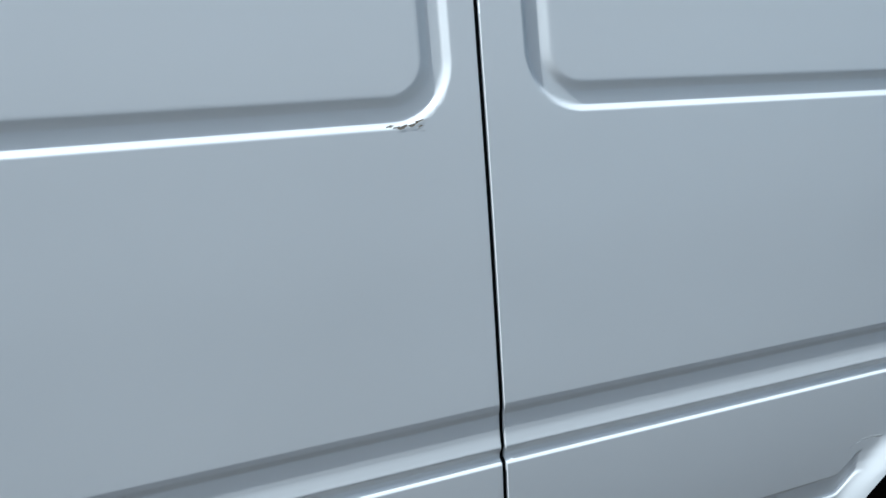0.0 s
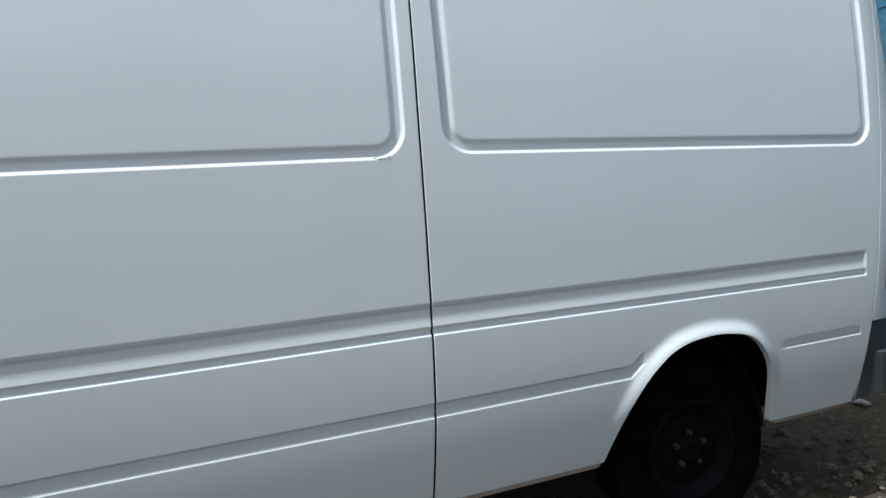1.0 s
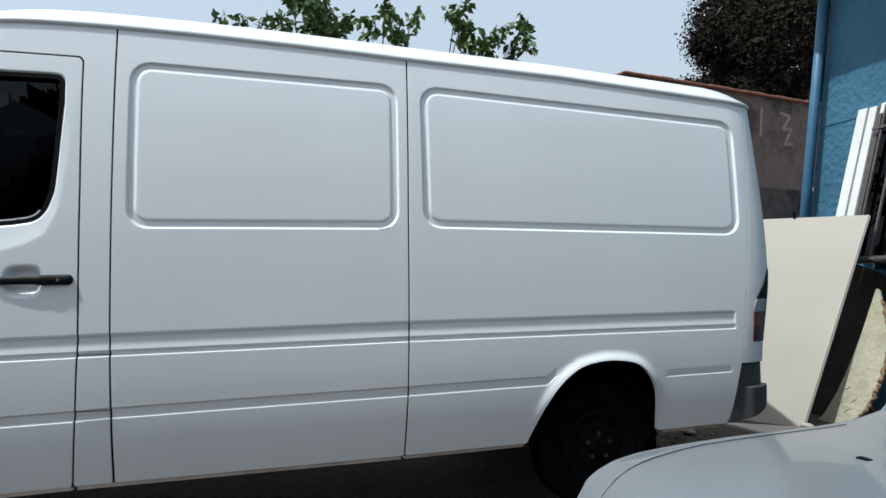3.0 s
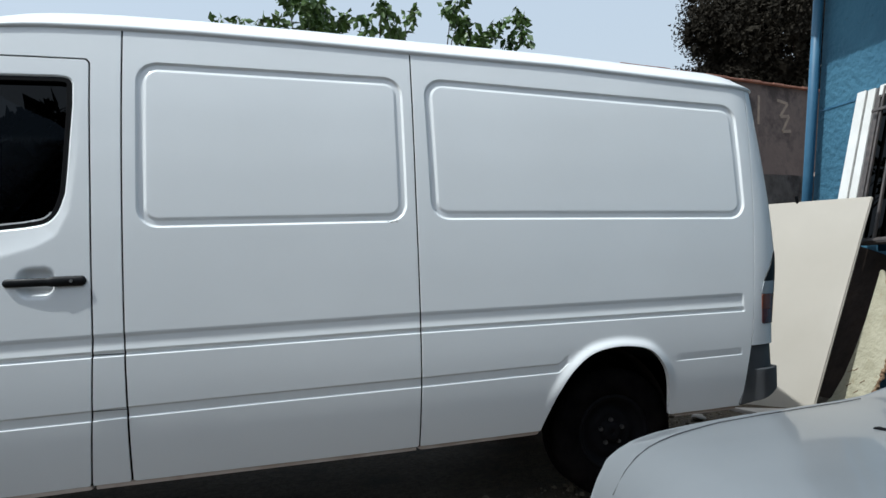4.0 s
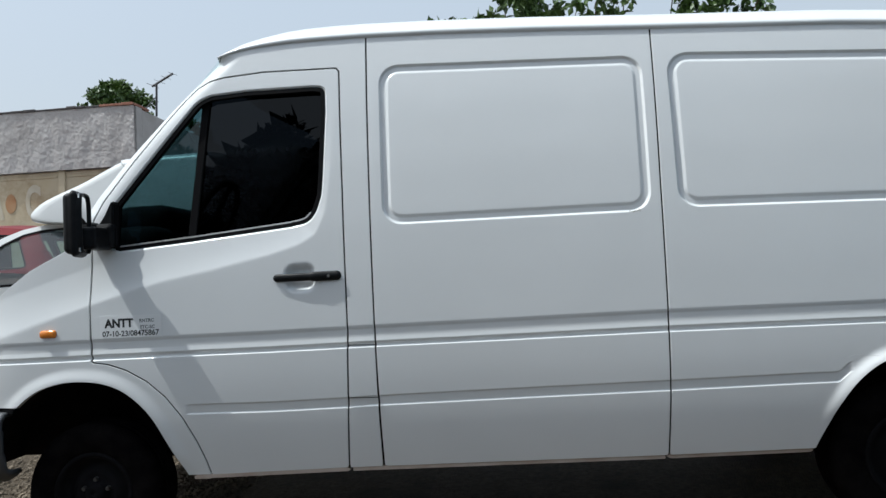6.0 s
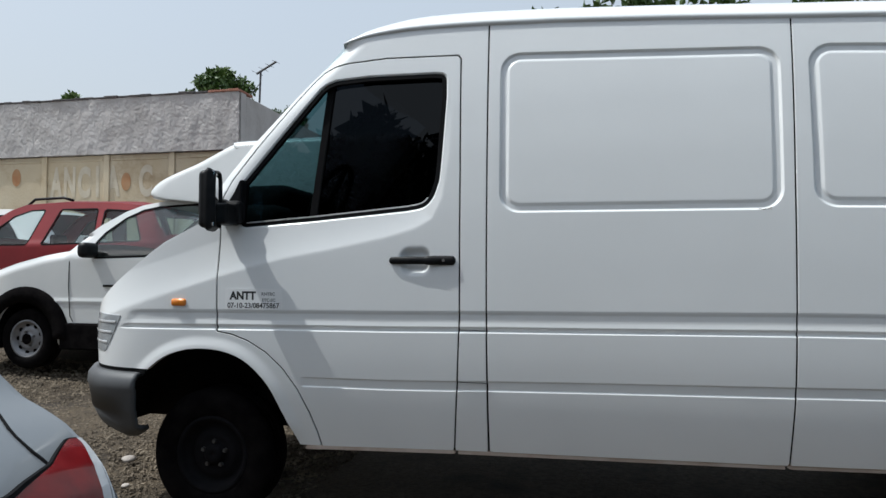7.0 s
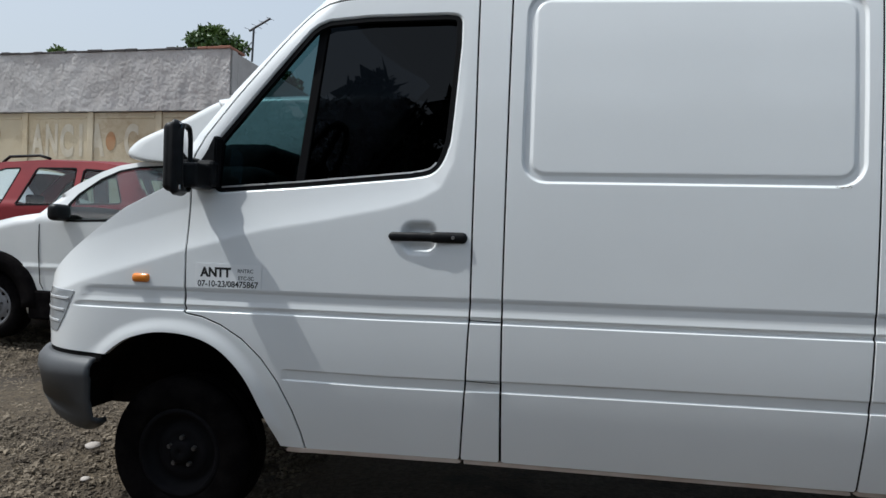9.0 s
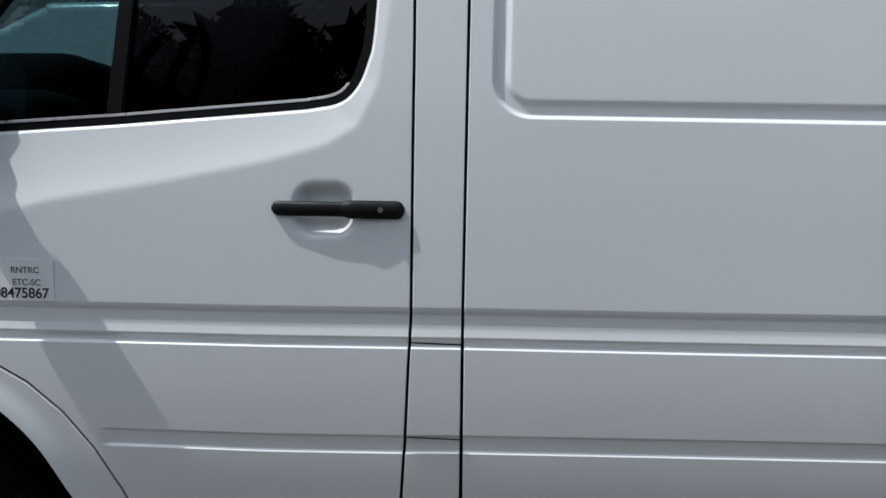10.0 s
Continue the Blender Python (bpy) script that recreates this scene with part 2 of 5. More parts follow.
def lathe_bm(profile, sides=40, closed=True):
    """Turns (radius, y) points round the y axis."""
    bm = bmesh.new()
    rings = [[bm.verts.new((r * math.cos(2 * math.pi * k / sides), y, r * math.sin(2 * math.pi * k / sides)))
              for k in range(sides)] for r, y in profile]
    pairs = list(zip(rings, rings[1:])) + ([(rings[-1], rings[0])] if closed else [])
    for a, b in pairs:
        for k in range(sides):
            bm.faces.new((a[k], a[(k + 1) % sides], b[(k + 1) % sides], b[k]))
    bmesh.ops.recalc_face_normals(bm, faces=bm.faces[:])
    return bm


def prism_bm(outline, y0, y1, bevel=0.0):
    """An (x, z) outline given depth from y0 to y1."""
    bm = bmesh.new()
    a = [bm.verts.new((x, y0, z)) for x, z in outline]
    b = [bm.verts.new((x, y1, z)) for x, z in outline]
    bm.faces.new(a)
    bm.faces.new(b[::-1])
    for i in range(len(a)):
        j = (i + 1) % len(a)
        bm.faces.new((a[j], a[i], b[i], b[j]))
    bmesh.ops.recalc_face_normals(bm, faces=bm.faces[:])
    if bevel:
        bmesh.ops.bevel(bm, geom=bm.edges[:], offset=bevel, segments=2, affect='EDGES')
    return bm


def poly_sdf(pts, r=0.0):
    """Signed distance to a polygon in (x, z), negative inside; r rounds the corners outward."""
    P = np.array(pts, float)

    def f(x, z):
        x, z = np.asarray(x, float), np.asarray(z, float)
        d2 = np.full(x.shape, 1e9)
        inside = np.zeros(x.shape, bool)
        for i in range(len(P)):
            a, b = P[i], P[(i + 1) % len(P)]
            ex, ez = b - a
            wx, wz = x - a[0], z - a[1]
            k = np.clip((wx * ex + wz * ez) / (ex * ex + ez * ez + 1e-12), 0, 1)
            d2 = np.minimum(d2, (wx - ex * k) ** 2 + (wz - ez * k) ** 2)
            c = ((a[1] <= z) & (b[1] > z)) | ((b[1] <= z) & (a[1] > z))
            with np.errstate(divide='ignore', invalid='ignore'):
                xi = a[0] + (z - a[1]) / np.where(abs(ez) < 1e-12, 1e-12, ez) * ex
            inside ^= c & (x < xi)
        return np.where(inside, -1, 1) * np.sqrt(d2) - r
    return f


def curve(pts, n=6):
    """The points joined by a smooth curve."""
    P = [np.array(p, float) for p in pts]
    P = [2 * P[0] - P[1]] + P + [2 * P[-1] - P[-2]]
    out = []
    for a, b, c, d in zip(P, P[1:], P[2:], P[3:]):
        for t in np.arange(n) / n:
            out.append(tuple(0.5 * (2 * b + (c - a) * t + (2 * a - 5 * b + 4 * c - d) * t ** 2 + (3 * b - a - 3 * c + d) * t ** 3)))
    return out + [tuple(P[-2])]


def inset(pts, r):
    """Moves a counter-clockwise or clockwise convex polygon's sides inward by r."""
    P = [Vector(p) for p in pts]
    area = sum(a.x * b.y - b.x * a.y for a, b in zip(P, P[1:] + P[:1]))
    s = 1 if area > 0 else -1
    out = []
    for i in range(len(P)):
        a, b, c = P[i - 1], P[i], P[(i + 1) % len(P)]
        d1, d2 = (b - a).normalized(), (c - b).normalized()
        n1, n2 = Vector((-d1.y, d1.x)) * s, Vector((-d2.y, d2.x)) * s
        k = r / (1 + n1.dot(n2))
        out.append(b + (n1 + n2) * k)
    return [tuple(p) for p in out]


def rounded(pts, r):
    return poly_sdf(inset(pts, r), r)


def lines(a, b, step, extra=()):
    n = max(2, int(round((b - a) / step)) + 1)
    v = list(np.linspace(a, b, n))
    keep = [e for e in extra if a < e < b]
    v = [q for q in v if all(abs(q - e) > 0.45 * min(step, 0.004) for e in keep)] + keep
    return np.array(sorted(v))


def skin(name, region, us, zs, surf, material, parent, label="", rim=0.022, mirror=None, offset=0.0, warp=None, fold=0.0012):
    """A body panel: the grid us x zs cut to region(x, z) < 0, its border drawn onto the outline and folded over and turned
    inward by rim. warp(U, Z) lays the grid along slanting pressings. surf(u, z) gives (x, y). mirror: the y of the plane in which it is mirrored."""
    U, Z = np.meshgrid(us, zs, indexing='ij')
    if warp:
        U, Z = warp(U, Z)
    nu, nz = U.shape
    uc, zc = (U[:-1, :-1] + U[1:, 1:]) / 2, (Z[:-1, :-1] + Z[1:, 1:]) / 2
    keep = region(uc, zc) < 0
    cnt_all = np.zeros((nu, nz), int)
    cnt_keep = np.zeros((nu, nz), int)
    for di in (0, 1):
        for dj in (0, 1):
            cnt_all[di:nu - 1 + di, dj:nz - 1 + dj] += 1
            cnt_keep[di:nu - 1 + di, dj:nz - 1 + dj] += keep
    used = cnt_keep > 0
    edge = used & (cnt_keep < cnt_all)
    u2, z2 = U.copy(), Z.copy()
    e = 1e-4
    du, dz = float(np.median(np.diff(us))), float(np.max(np.diff(zs)))
    for _ in range(4):
        uu, zz = u2[edge], z2[edge]
        d = region(uu, zz)
        gu = (region(uu + e, zz) - region(uu - e, zz)) / (2 * e)
        gz = (region(uu, zz + e) - region(uu, zz - e)) / (2 * e)
        g2 = gu * gu + gz * gz + 1e-9
        st = np.clip(d / g2, -0.02, 0.02)
        u2[edge] = np.clip(uu - st * gu, U[edge] - 0.9 * du, U[edge] + 0.9 * du)
        z2[edge] = np.maximum(np.clip(zz - st * gz, Z[edge] - 0.9 * dz, Z[edge] + 0.9 * dz), zs[0])
    x, y = surf(u2, z2)
    y = y + offset
    sgn = 1
    if mirror is not None:
        y, sgn = 2 * mirror - y, -1
    ids = -np.ones((nu, nz), int)
    ids[used] = np.arange(used.sum())
    verts = np.stack([x[used], y[used], z2[used]], 1)
    I, J = np.nonzero(keep)
    quads = np.stack([ids[I, J], ids[I + 1, J], ids[I + 1, J + 1], ids[I, J + 1]], 1)
    if mirror is not None:
        quads = quads[:, ::-1]
    faces = quads.tolist()
    if rim:
        # border edges, found as those used once
        ed = {}
        for f in faces:
            for k in range(4):
                a, b = f[k], f[(k + 1) % 4]
                if (b, a) in ed:
                    del ed[(b, a)]
                else:
                    ed[(a, b)] = 1
        border = sorted({v for q in ed for v in q})
        out = np.zeros((len(verts), 2))
        for a, b in ed:
            q = verts[b] - verts[a]
            ln = math.hypot(q[0], q[2]) + 1e-9
            for k in (a, b):
                out[k] += (sgn * q[2] / ln, -sgn * q[0] / ln)
        out = out[border]
        out /= np.linalg.norm(out, axis=1)[:, None] + 1e-9
        face_edge = verts[border]
        folded = face_edge + np.stack([out[:, 0] * fold, np.full(len(border), 1.4 * fold * sgn), out[:, 1] * fold], 1)
        inner = folded + np.array([0, rim * sgn, 0])
        n0, m0 = len(verts), len(border)
        at = {v: n0 + i for i, v in enumerate(border)}
        verts = np.concatenate([verts, face_edge, folded, folded, inner])
        for a, b in ed:
            p, q = at[a], at[b]
            faces.append((q, p, p + m0, q + m0))
            faces.append((q + 2 * m0, p + 2 * m0, p + 3 * m0, q + 3 * m0))
    ob = mesh_ob(name, verts, faces, material, parent, label)
    return ob


# ---- the ground ----
def rise(x, y):
    """The yard climbs gently away beyond the van's nose and far side."""
    d = max(0.0, min(-x - 1.3, 7.0)) * 0.055 + max(0.0, min(y - 2.0, 9.0)) * 0.06
    d = d if x < 4 else d * max(0.0, 1 - (x - 4) / 3)
    along = float(np.interp(x, [-3, -1.5, -0.3, 0, 3.55, 5.5, 8, 40], [0, -0.01, -0.035, -0.035, 0.065, 0.09, 0.09, 0]))
    return d + along * min(1.0, max(0.0, (y + 1.6) / 0.7))


def ground():
    bm = bmesh.new()
    bmesh.ops.create_grid(bm, x_segments=160, y_segments=160, size=1)
    for v in bm.verts:
        v.co.x = 300 * math.copysign(abs(v.co.x) ** 3, v.co.x) + 1
        v.co.y = 300 * math.copysign(abs(v.co.y) ** 3, v.co.y) + 1
        near = math.exp(-((v.co.x - 1) ** 2 + (v.co.y - 1) ** 2) / 600)
        v.co.z = near * 0.05 * (noise.noise(Vector((v.co.x * 0.4, v.co.y * 0.4, 0)))) - 0.012 + rise(v.co.x, v.co.y)
    ob = part("ground", bm, M_GROUND, None, "", True)
    tagged(ob, "brown gravel and trodden earth of a yard", "ground", kind="structure")


ground()


# ---- the white van ----
WIDTH2 = 0.965          # y of the van's middle plane
ZB = 0.393              # lowest underside of the sill
BOT = lambda x: np.interp(x, [0.5, 1.2, 2.45, 3.1, 3.8, 4.2], [0.391, 0.408, 0.423, 0.436, 0.450, 0.458])
BASE_Z = [0.36, 0.415, 0.50, 0.62, 0.80, 0.93, 1.00, 1.25, 1.45, 1.70, 1.95, 2.10, 2.30]
BASE_Y = [0.062, 0.050, 0.034, 0.016, 0.003, 0.0, 0.0, 0.004, 0.012, 0.030, 0.056, 0.078, 0.112]
# the side's upright section, drawn as one soft curve
_z = np.linspace(0.0, 2.7, 541)
_y = np.interp(_z, [0.0] + BASE_Z + [2.7], [0.13] + BASE_Y + [0.181])
_k = np.exp(-0.5 * (np.arange(-24, 25) / 10.0) ** 2)
_y[24:-24] = np.convolve(_y, _k / _k.sum(), 'valid')
GUTTER = lambda x: np.interp(x, [0.3, 0.62, 0.665, 0.714, 0.77, 0.82, 0.88, 0.96, 1.05, 1.18, 1.33, 1.65, 2.1, 2.57, 3.32, 4.34, 4.6],
                             [2.08, 2.213, 2.231, 2.246, 2.259, 2.267, 2.274, 2.280, 2.283, 2.283, 2.281, 2.270, 2.246, 2.215, 2.170, 2.080, 2.055])
C1 = [(1.397, 1.427), (2.510, 1.423), (2.519, 2.086), (1.398, 2.132)]
C2 = [(2.620, 1.430), (4.240, 1.393), (4.252, 1.980), (2.622, 2.090)]
P1, P2 = rounded(C1, 0.085), rounded(C2, 0.085)
ARCH_R = poly_sdf(curve([(3.045, 0.30), (3.100, 0.44), (3.145, 0.53), (3.188, 0.61), (3.255, 0.705), (3.347, 0.776), (3.46, 0.803), (3.572, 0.800),
                         (3.662, 0.773), (3.727, 0.70), (3.757, 0.615), (3.770, 0.47), (3.772, 0.30)]))
ARCH_F = poly_sdf(curve([(-0.55, 0.30), (-0.39, 0.55), (-0.30, 0.672), (-0.235, 0.735), (-0.155, 0.785), (-0.06, 0.813), (0.03, 0.820), (0.13, 0.810),
                         (0.22, 0.778), (0.295, 0.722), (0.36, 0.645), (0.42, 0.53), (0.48, 0.41), (0.53, 0.30)]))
SWAGE_X = [-0.70, -0.40, 0.10, 0.41, 0.64, 0.90, 1.03]
SWAGE_Z = [0.90, 1.00, 1.150, 1.232, 1.272, 1.325, 1.362]
SWAGE = poly_sdf([(-0.9, 0.87), *zip(SWAGE_X, SWAGE_Z), (1.105, 1.405), (1.150, 1.50), (1.178, 1.70), (1.192, 1.95), (1.195, 2.12), (1.195, 3.0), (-0.9, 3.0)])
SCOOP = rounded([(0.965, 1.158), (1.105, 1.160), (1.102, 1.282), (0.962, 1.280)], 0.045)


HOOD_X = [-0.87, -0.78, -0.70, -0.607, -0.509, -0.411, -0.315, -0.2, 0.10]
HOOD_Z = [0.945, 0.957, 0.975, 1.035, 1.103, 1.168, 1.234, 1.312, 1.455]


def belt_rise(x):
    """The belt moulding runs a little lower towards the nose."""
    return np.interp(x, [-0.45, 0.1, 0.6, 0.9, 1.2, 1.345, 1.8, 2.547, 4.15], [-0.019, -0.014, -0.011, -0.010, -0.006, -0.004, -0.001, 0.006, 0.006])


def swage_rise(x):
    """The lower crease climbs towards the tail and kinks up into the arch."""
    return np.interp(x, [0.6, 0.9, 1.2, 1.345, 1.8, 2.547, 3.0, 3.192, 3.235, 3.27, 3.6, 3.8, 4.15], [-0.013, -0.013, -0.007, -0.002, 0.006, 0.017, 0.025, 0.0275, 0.066, 0.066, 0.034, 0.036, 0.041])


def belts(U, Z):
    """Lays the rows of a panel's grid along the belt moulding and the lower crease."""
    near = smooth(0.82, 0.90, Z) * (1 - smooth(1.03, 1.10, Z)) * belt_rise(U)
    return U, Z + near + smooth(0.59, 0.655, Z) * (1 - smooth(0.73, 0.81, Z)) * swage_rise(U)


def nose(x):
    """How far the plan of the nose draws in, ahead of the front axle."""
    k = np.clip(-np.asarray(x, float) / 0.87, 0, 1)
    return 0.965 * (1 - (1 - k ** 4) ** 0.4545)


def tail(x):
    k = np.clip((np.asarray(x, float) - 4.26) / 0.205, 0, 1)
    return 0.09 * (1 - np.sqrt(1 - k ** 2.5 * 0.999))


def side_y(x, z):
    """Depth of the van's side at (x, z): 0 at the belt, larger further in."""
    y = np.interp(z, _z, _y)
    # belt moulding
    on = smooth(-0.385, -0.362, x - 0.7 * (z - 0.945)) * (1 - smooth(4.185, 4.197, x))
    belt = np.interp(z - belt_rise(x), [0.915, 0.9212, 0.9265, 0.934, 0.946, 0.949, 0.952, 0.966, 0.984, 0.998, 1.007, 1.015],
                     [0.0, 0.0, 0.0095, 0.0095, 0.002, 0.002, 0.0028, 0.0052, 0.0056, 0.0048, 0.0016, 0.0])
    y = y + on * belt
    # lower swage
    on = smooth(0.50, 0.53, x) * (1 - smooth(3.228, 3.238, x))
    low = np.interp(z - swage_rise(x), [0.668, 0.6725, 0.6775, 0.694, 0.712, 0.717], [0.0, 0.0, 0.0062, 0.0050, 0.0038, 0.0])
    tail_on = smooth(3.80, 3.83, x) * (1 - smooth(4.160, 4.176, x))
    y = y + on * low + tail_on * np.interp(z - swage_rise(x), [0.668, 0.6725, 0.6765, 0.71], [0.0, 0.0, 0.0032, 0.0])
    # pressed grooves round the blank windows
    for f in (P1, P2):
        y = y + np.interp(f(x, z), [-0.041, -0.0375, -0.0285, -0.026, -0.008, -0.0065, 0.0005, 0.0015], [0.0036, 0.0042, 0.0088, 0.0096, 0.0104, 0.0096, 0.0008, 0.0])
    # rolled wheel arches
    d = ARCH_R(x, z)
    y = y - 0.021 * (1 - smooth(0.0, 0.052, d)) ** 1.5 * smooth(0.50, 0.75, z)
    d = ARCH_F(x, z)
    y = y - 0.011 * (1 - smooth(0.0, 0.060, d)) * smooth(0.40, 0.50, z)
    # sculpted shoulder above the rising line on door and wing
    d = -SWAGE(x, z)
    y = y + np.where(d > 0, 0.0345 * (1 - np.exp(-np.clip(d, 0, 0.165) / 0.15)), 0) * (1 - smooth(1.48, 2.12, z))
    y = y + 0.025 * smooth(0.002, -0.030, SCOOP(x, z))
    # windscreen pillar rolls in towards the glass
    front = np.interp(z, [1.54, 1.612, 1.785, 2.027, 2.134, 2.217], [0.045, 0.09, 0.24, 0.476, 0.586, 0.672])
    y = y + 0.034 * (1 - np.clip((x - front) * 0.70 / 0.078, 0, 1)) ** 2 * smooth(1.47, 1.60, z) * (1 - smooth(2.19, 2.25, z))
    return y


def lean_in(z):
    """The tail corner draws forward towards the roof and the bumper."""
    return 0.016 + 0.035 * smooth(1.25, 2.10, z) + 0.046 * smooth(1.22, 0.78, z)


def surf(u, z):
    return u, side_y(u, z) + nose(u) + tail(u + lean_in(z))


BELT_Z = [0.9194, 0.9212, 0.9229, 0.9248, 0.9265, 0.9283, 0.9325, 0.934, 0.936, 0.940, 0.944, 0.946, 0.949, 0.952, 0.954, 0.960, 0.966, 0.969, 0.996, 0.998, 1.000, 1.005, 1.007, 1.009, 1.013, 1.015, 1.017,
          0.6707, 0.6725, 0.6741, 0.6759, 0.6775, 0.6793, 0.694, 0.710, 0.712, 0.714, 0.717, 0.719]
DOOR = [(0.100, 0.903), (0.096, 1.15), (0.094, 1.392), (0.098, 1.52), (0.139, 1.597), (0.254, 1.739), (0.453, 1.967), (0.525, 2.045), (0.575, 2.090), (0.63, 2.115), (0.70, 2.127), (0.88, 2.139),
        (1.205, 2.132), (1.216, 2.118), (1.222, 1.60), (1.2235, 1.00), (1.212, 0.70), (1.193, 0.390), (0.596, 0.390), (0.578, 0.458), (0.545, 0.545),
        (0.49, 0.650), (0.42, 0.742), (0.34, 0.813), (0.25, 0.864), (0.17, 0.892)]
DOOR_F = poly_sdf(DOOR)
WIN = poly_sdf(inset([(0.185, 1.378), (0.198, 1.585), (0.568, 2.010), (0.598, 2.032), (0.640, 2.048), (0.80, 2.058), (1.10, 2.056), (1.155, 2.050), *curve([(1.157, 1.94), (1.136, 1.62), (1.122, 1.545), (1.098, 1.490), (1.060, 1.458), (0.99, 1.444)], 5), (0.55, 1.405)], 0.03), 0.03)


def van():
    v = thing("delivery_van", "white panel delivery van parked on the gravel", "van")
    xs = lambda a, b, st=0.007, extra=(): lines(a, b, st, extra)
    zs = lines(ZB, 2.30, 0.0085, BELT_Z)
    top = lambda x, z: z - GUTTER(x)
    bot = lambda x, z: BOT(x) - z
    knots = [-0.004, -0.002, -0.0005, 0.0008, 0.003, 0.005, 0.0065, 0.008, 0.010, 0.014, 0.018, 0.022, 0.0245, 0.026, 0.0275, 0.030, 0.033, 0.0355, 0.0375, 0.0395, 0.042] + [0.045 + 0.003 * i for i in range(19)]

    def grid(a, b, p, q, base, extra=()):
        """Lines from a to b, close together inside the edges p and q of a pressing."""
        ks = [p + k for k in knots] + [q - k for k in knots]
        ks += [e for e in extra if all(abs(e - k) > 0.001 for k in ks)]
        return np.array(sorted([v for v in np.arange(a, b, base) if all(abs(v - k) > 0.003 for k in ks) and not (p - 0.004 < v < p + 0.1 or q - 0.1 < v < q + 0.004)] + ks + [b]))

    def along(corners):
        """The mean edges of a pressing, and the warp that lays the grid along the true ones."""
        (x0, z0), (x1, z1), (x2, z2), (x3, z3) = corners
        xl, xr, zb, zt = (x0 + x3) / 2, (x1 + x2) / 2, (z0 + z1) / 2, (z2 + z3) / 2

        def warp(U, Z):
            k = (U - xl) / (xr - xl)
            h = np.clip((Z - zb) / (zt - zb), 0, 1)
            low, high = smooth(1.10, 1.36, Z) * (1 - smooth(zb + 0.12, zt - 0.12, Z)), smooth(zb + 0.12, zt - 0.12, Z)
            right, left = smooth(xl + 0.12, xr - 0.12, U), 1 - smooth(xl + 0.12, xr - 0.12, U)
            U, Z = belts(U, Z)
            Z2 = Z + low * (z0 + (z1 - z0) * k - zb) + high * (z3 + (z2 - z3) * k - zt)
            return U + smooth(1.10, 1.36, Z) * (right * (x1 + (x2 - x1) * h - xr) + left * (x0 + (x3 - x0) * h - xl)), Z2
        return xl, xr, zb, zt, warp
    a1, a2 = along(C1), along(C2)
    for mir in (None, WIDTH2):
        st = 0.007 if mir is None else 0.03
        zz = zs if mir is None else lines(ZB, 2.30, 0.03, BELT_Z)
        mx = np.maximum
        # nose wing
        box = lambda a, b: (lambda x, z: mx(a - x, x - b))
        def wing(x, z):
            hood = z - np.interp(x, HOOD_X, HOOD_Z)
            r = mx(mx(hood, -ARCH_F(x, z)), bot(x, z))
            r = mx(r, np.where(x < -0.2, 0.715 - z, -1))
            r = mx(r, x - 0.60)
            # behind the door seam only the arch strip stays
            return mx(r, 0.0085 - DOOR_F(x, z))
        nz = np.concatenate([-0.87 * np.sin(np.linspace(math.pi / 2, math.asin(0.3 / 0.87), 40)), lines(-0.294, 0.60, st)])
        w = lambda x, z: mx(wing(x, z), np.where(z > 0.903, x - 0.0885, -1))
        skin("front_wing", w, nz, lines(ZB, 1.50, 0.0085 if mir is None else 0.03, BELT_Z), surf, M_VAN, v, "", mirror=mir, warp=belts)
        # front door with its window opening
        d = skin("front_door", lambda x, z: mx(mx(DOOR_F(x, z), bot(x, z)), 0.010 - WIN(x, z)), xs(0.08, 1.24, st), zz, surf, M_VAN, v, "", mirror=mir, warp=belts)
        lip = lambda u, z: (u, side_y(u, z) + 0.009 * np.clip(1 - WIN(u, z) / 0.010, 0, 1) ** 1.5)
        skin("window_lip", lambda x, z: mx(WIN(x, z) - 0.0115, 0.0005 - WIN(x, z)), xs(0.15, 1.19, 0.004 if mir is None else 0.012), lines(1.34, 2.09, 0.0035 if mir is None else 0.012), lip, M_VAN, d, "white rounded door edge round the glass",
             rim=0.012, mirror=mir, fold=0.0004)
        # rubber round the window, then the glass
        ring = lambda x, z: mx(WIN(x, z) + 0.0005, -(WIN(x, z) + 0.017))
        skin("window_seal", ring, xs(0.10, 1.20, 0.004 if mir is None else 0.012), lines(1.30, 2.10, 0.004 if mir is None else 0.012), surf, M_RUBBER, d, "black rubber seal", rim=0.02, mirror=mir, offset=0.004)
        bar = lambda z: np.interp(z, [1.40, 2.05], [0.543, 0.612])
        g1 = lambda x, z: mx(WIN(x, z) + 0.012, x - bar(z))
        g2 = lambda x, z: mx(WIN(x, z) + 0.012, bar(z) - x)
        for nm, f, m_, lb in (("quarter_window", g1, M_GLASS_TEAL, "teal tinted quarter glass"), ("door_window", g2, M_GLASS_DARK, "dark tinted window glass")):
            o = skin(nm, f, xs(0.10, 1.20, 0.012), lines(1.30, 2.10, 0.012), lambda u, z: (u, 0.035 + 0.085 * (z - 1.4)), m_, d, lb, rim=0, mirror=mir, offset=0.014)
        skin("window_bar", lambda x, z: mx(WIN(x, z) + 0.01, abs(x - bar(z)) - 0.016), xs(0.4, 0.8, 0.005), lines(1.35, 2.10, 0.01),
             lambda u, z: (u, 0.035 + 0.085 * (z - 1.4)), M_RUBBER, d, "black window bar", mirror=mir, offset=0.004)
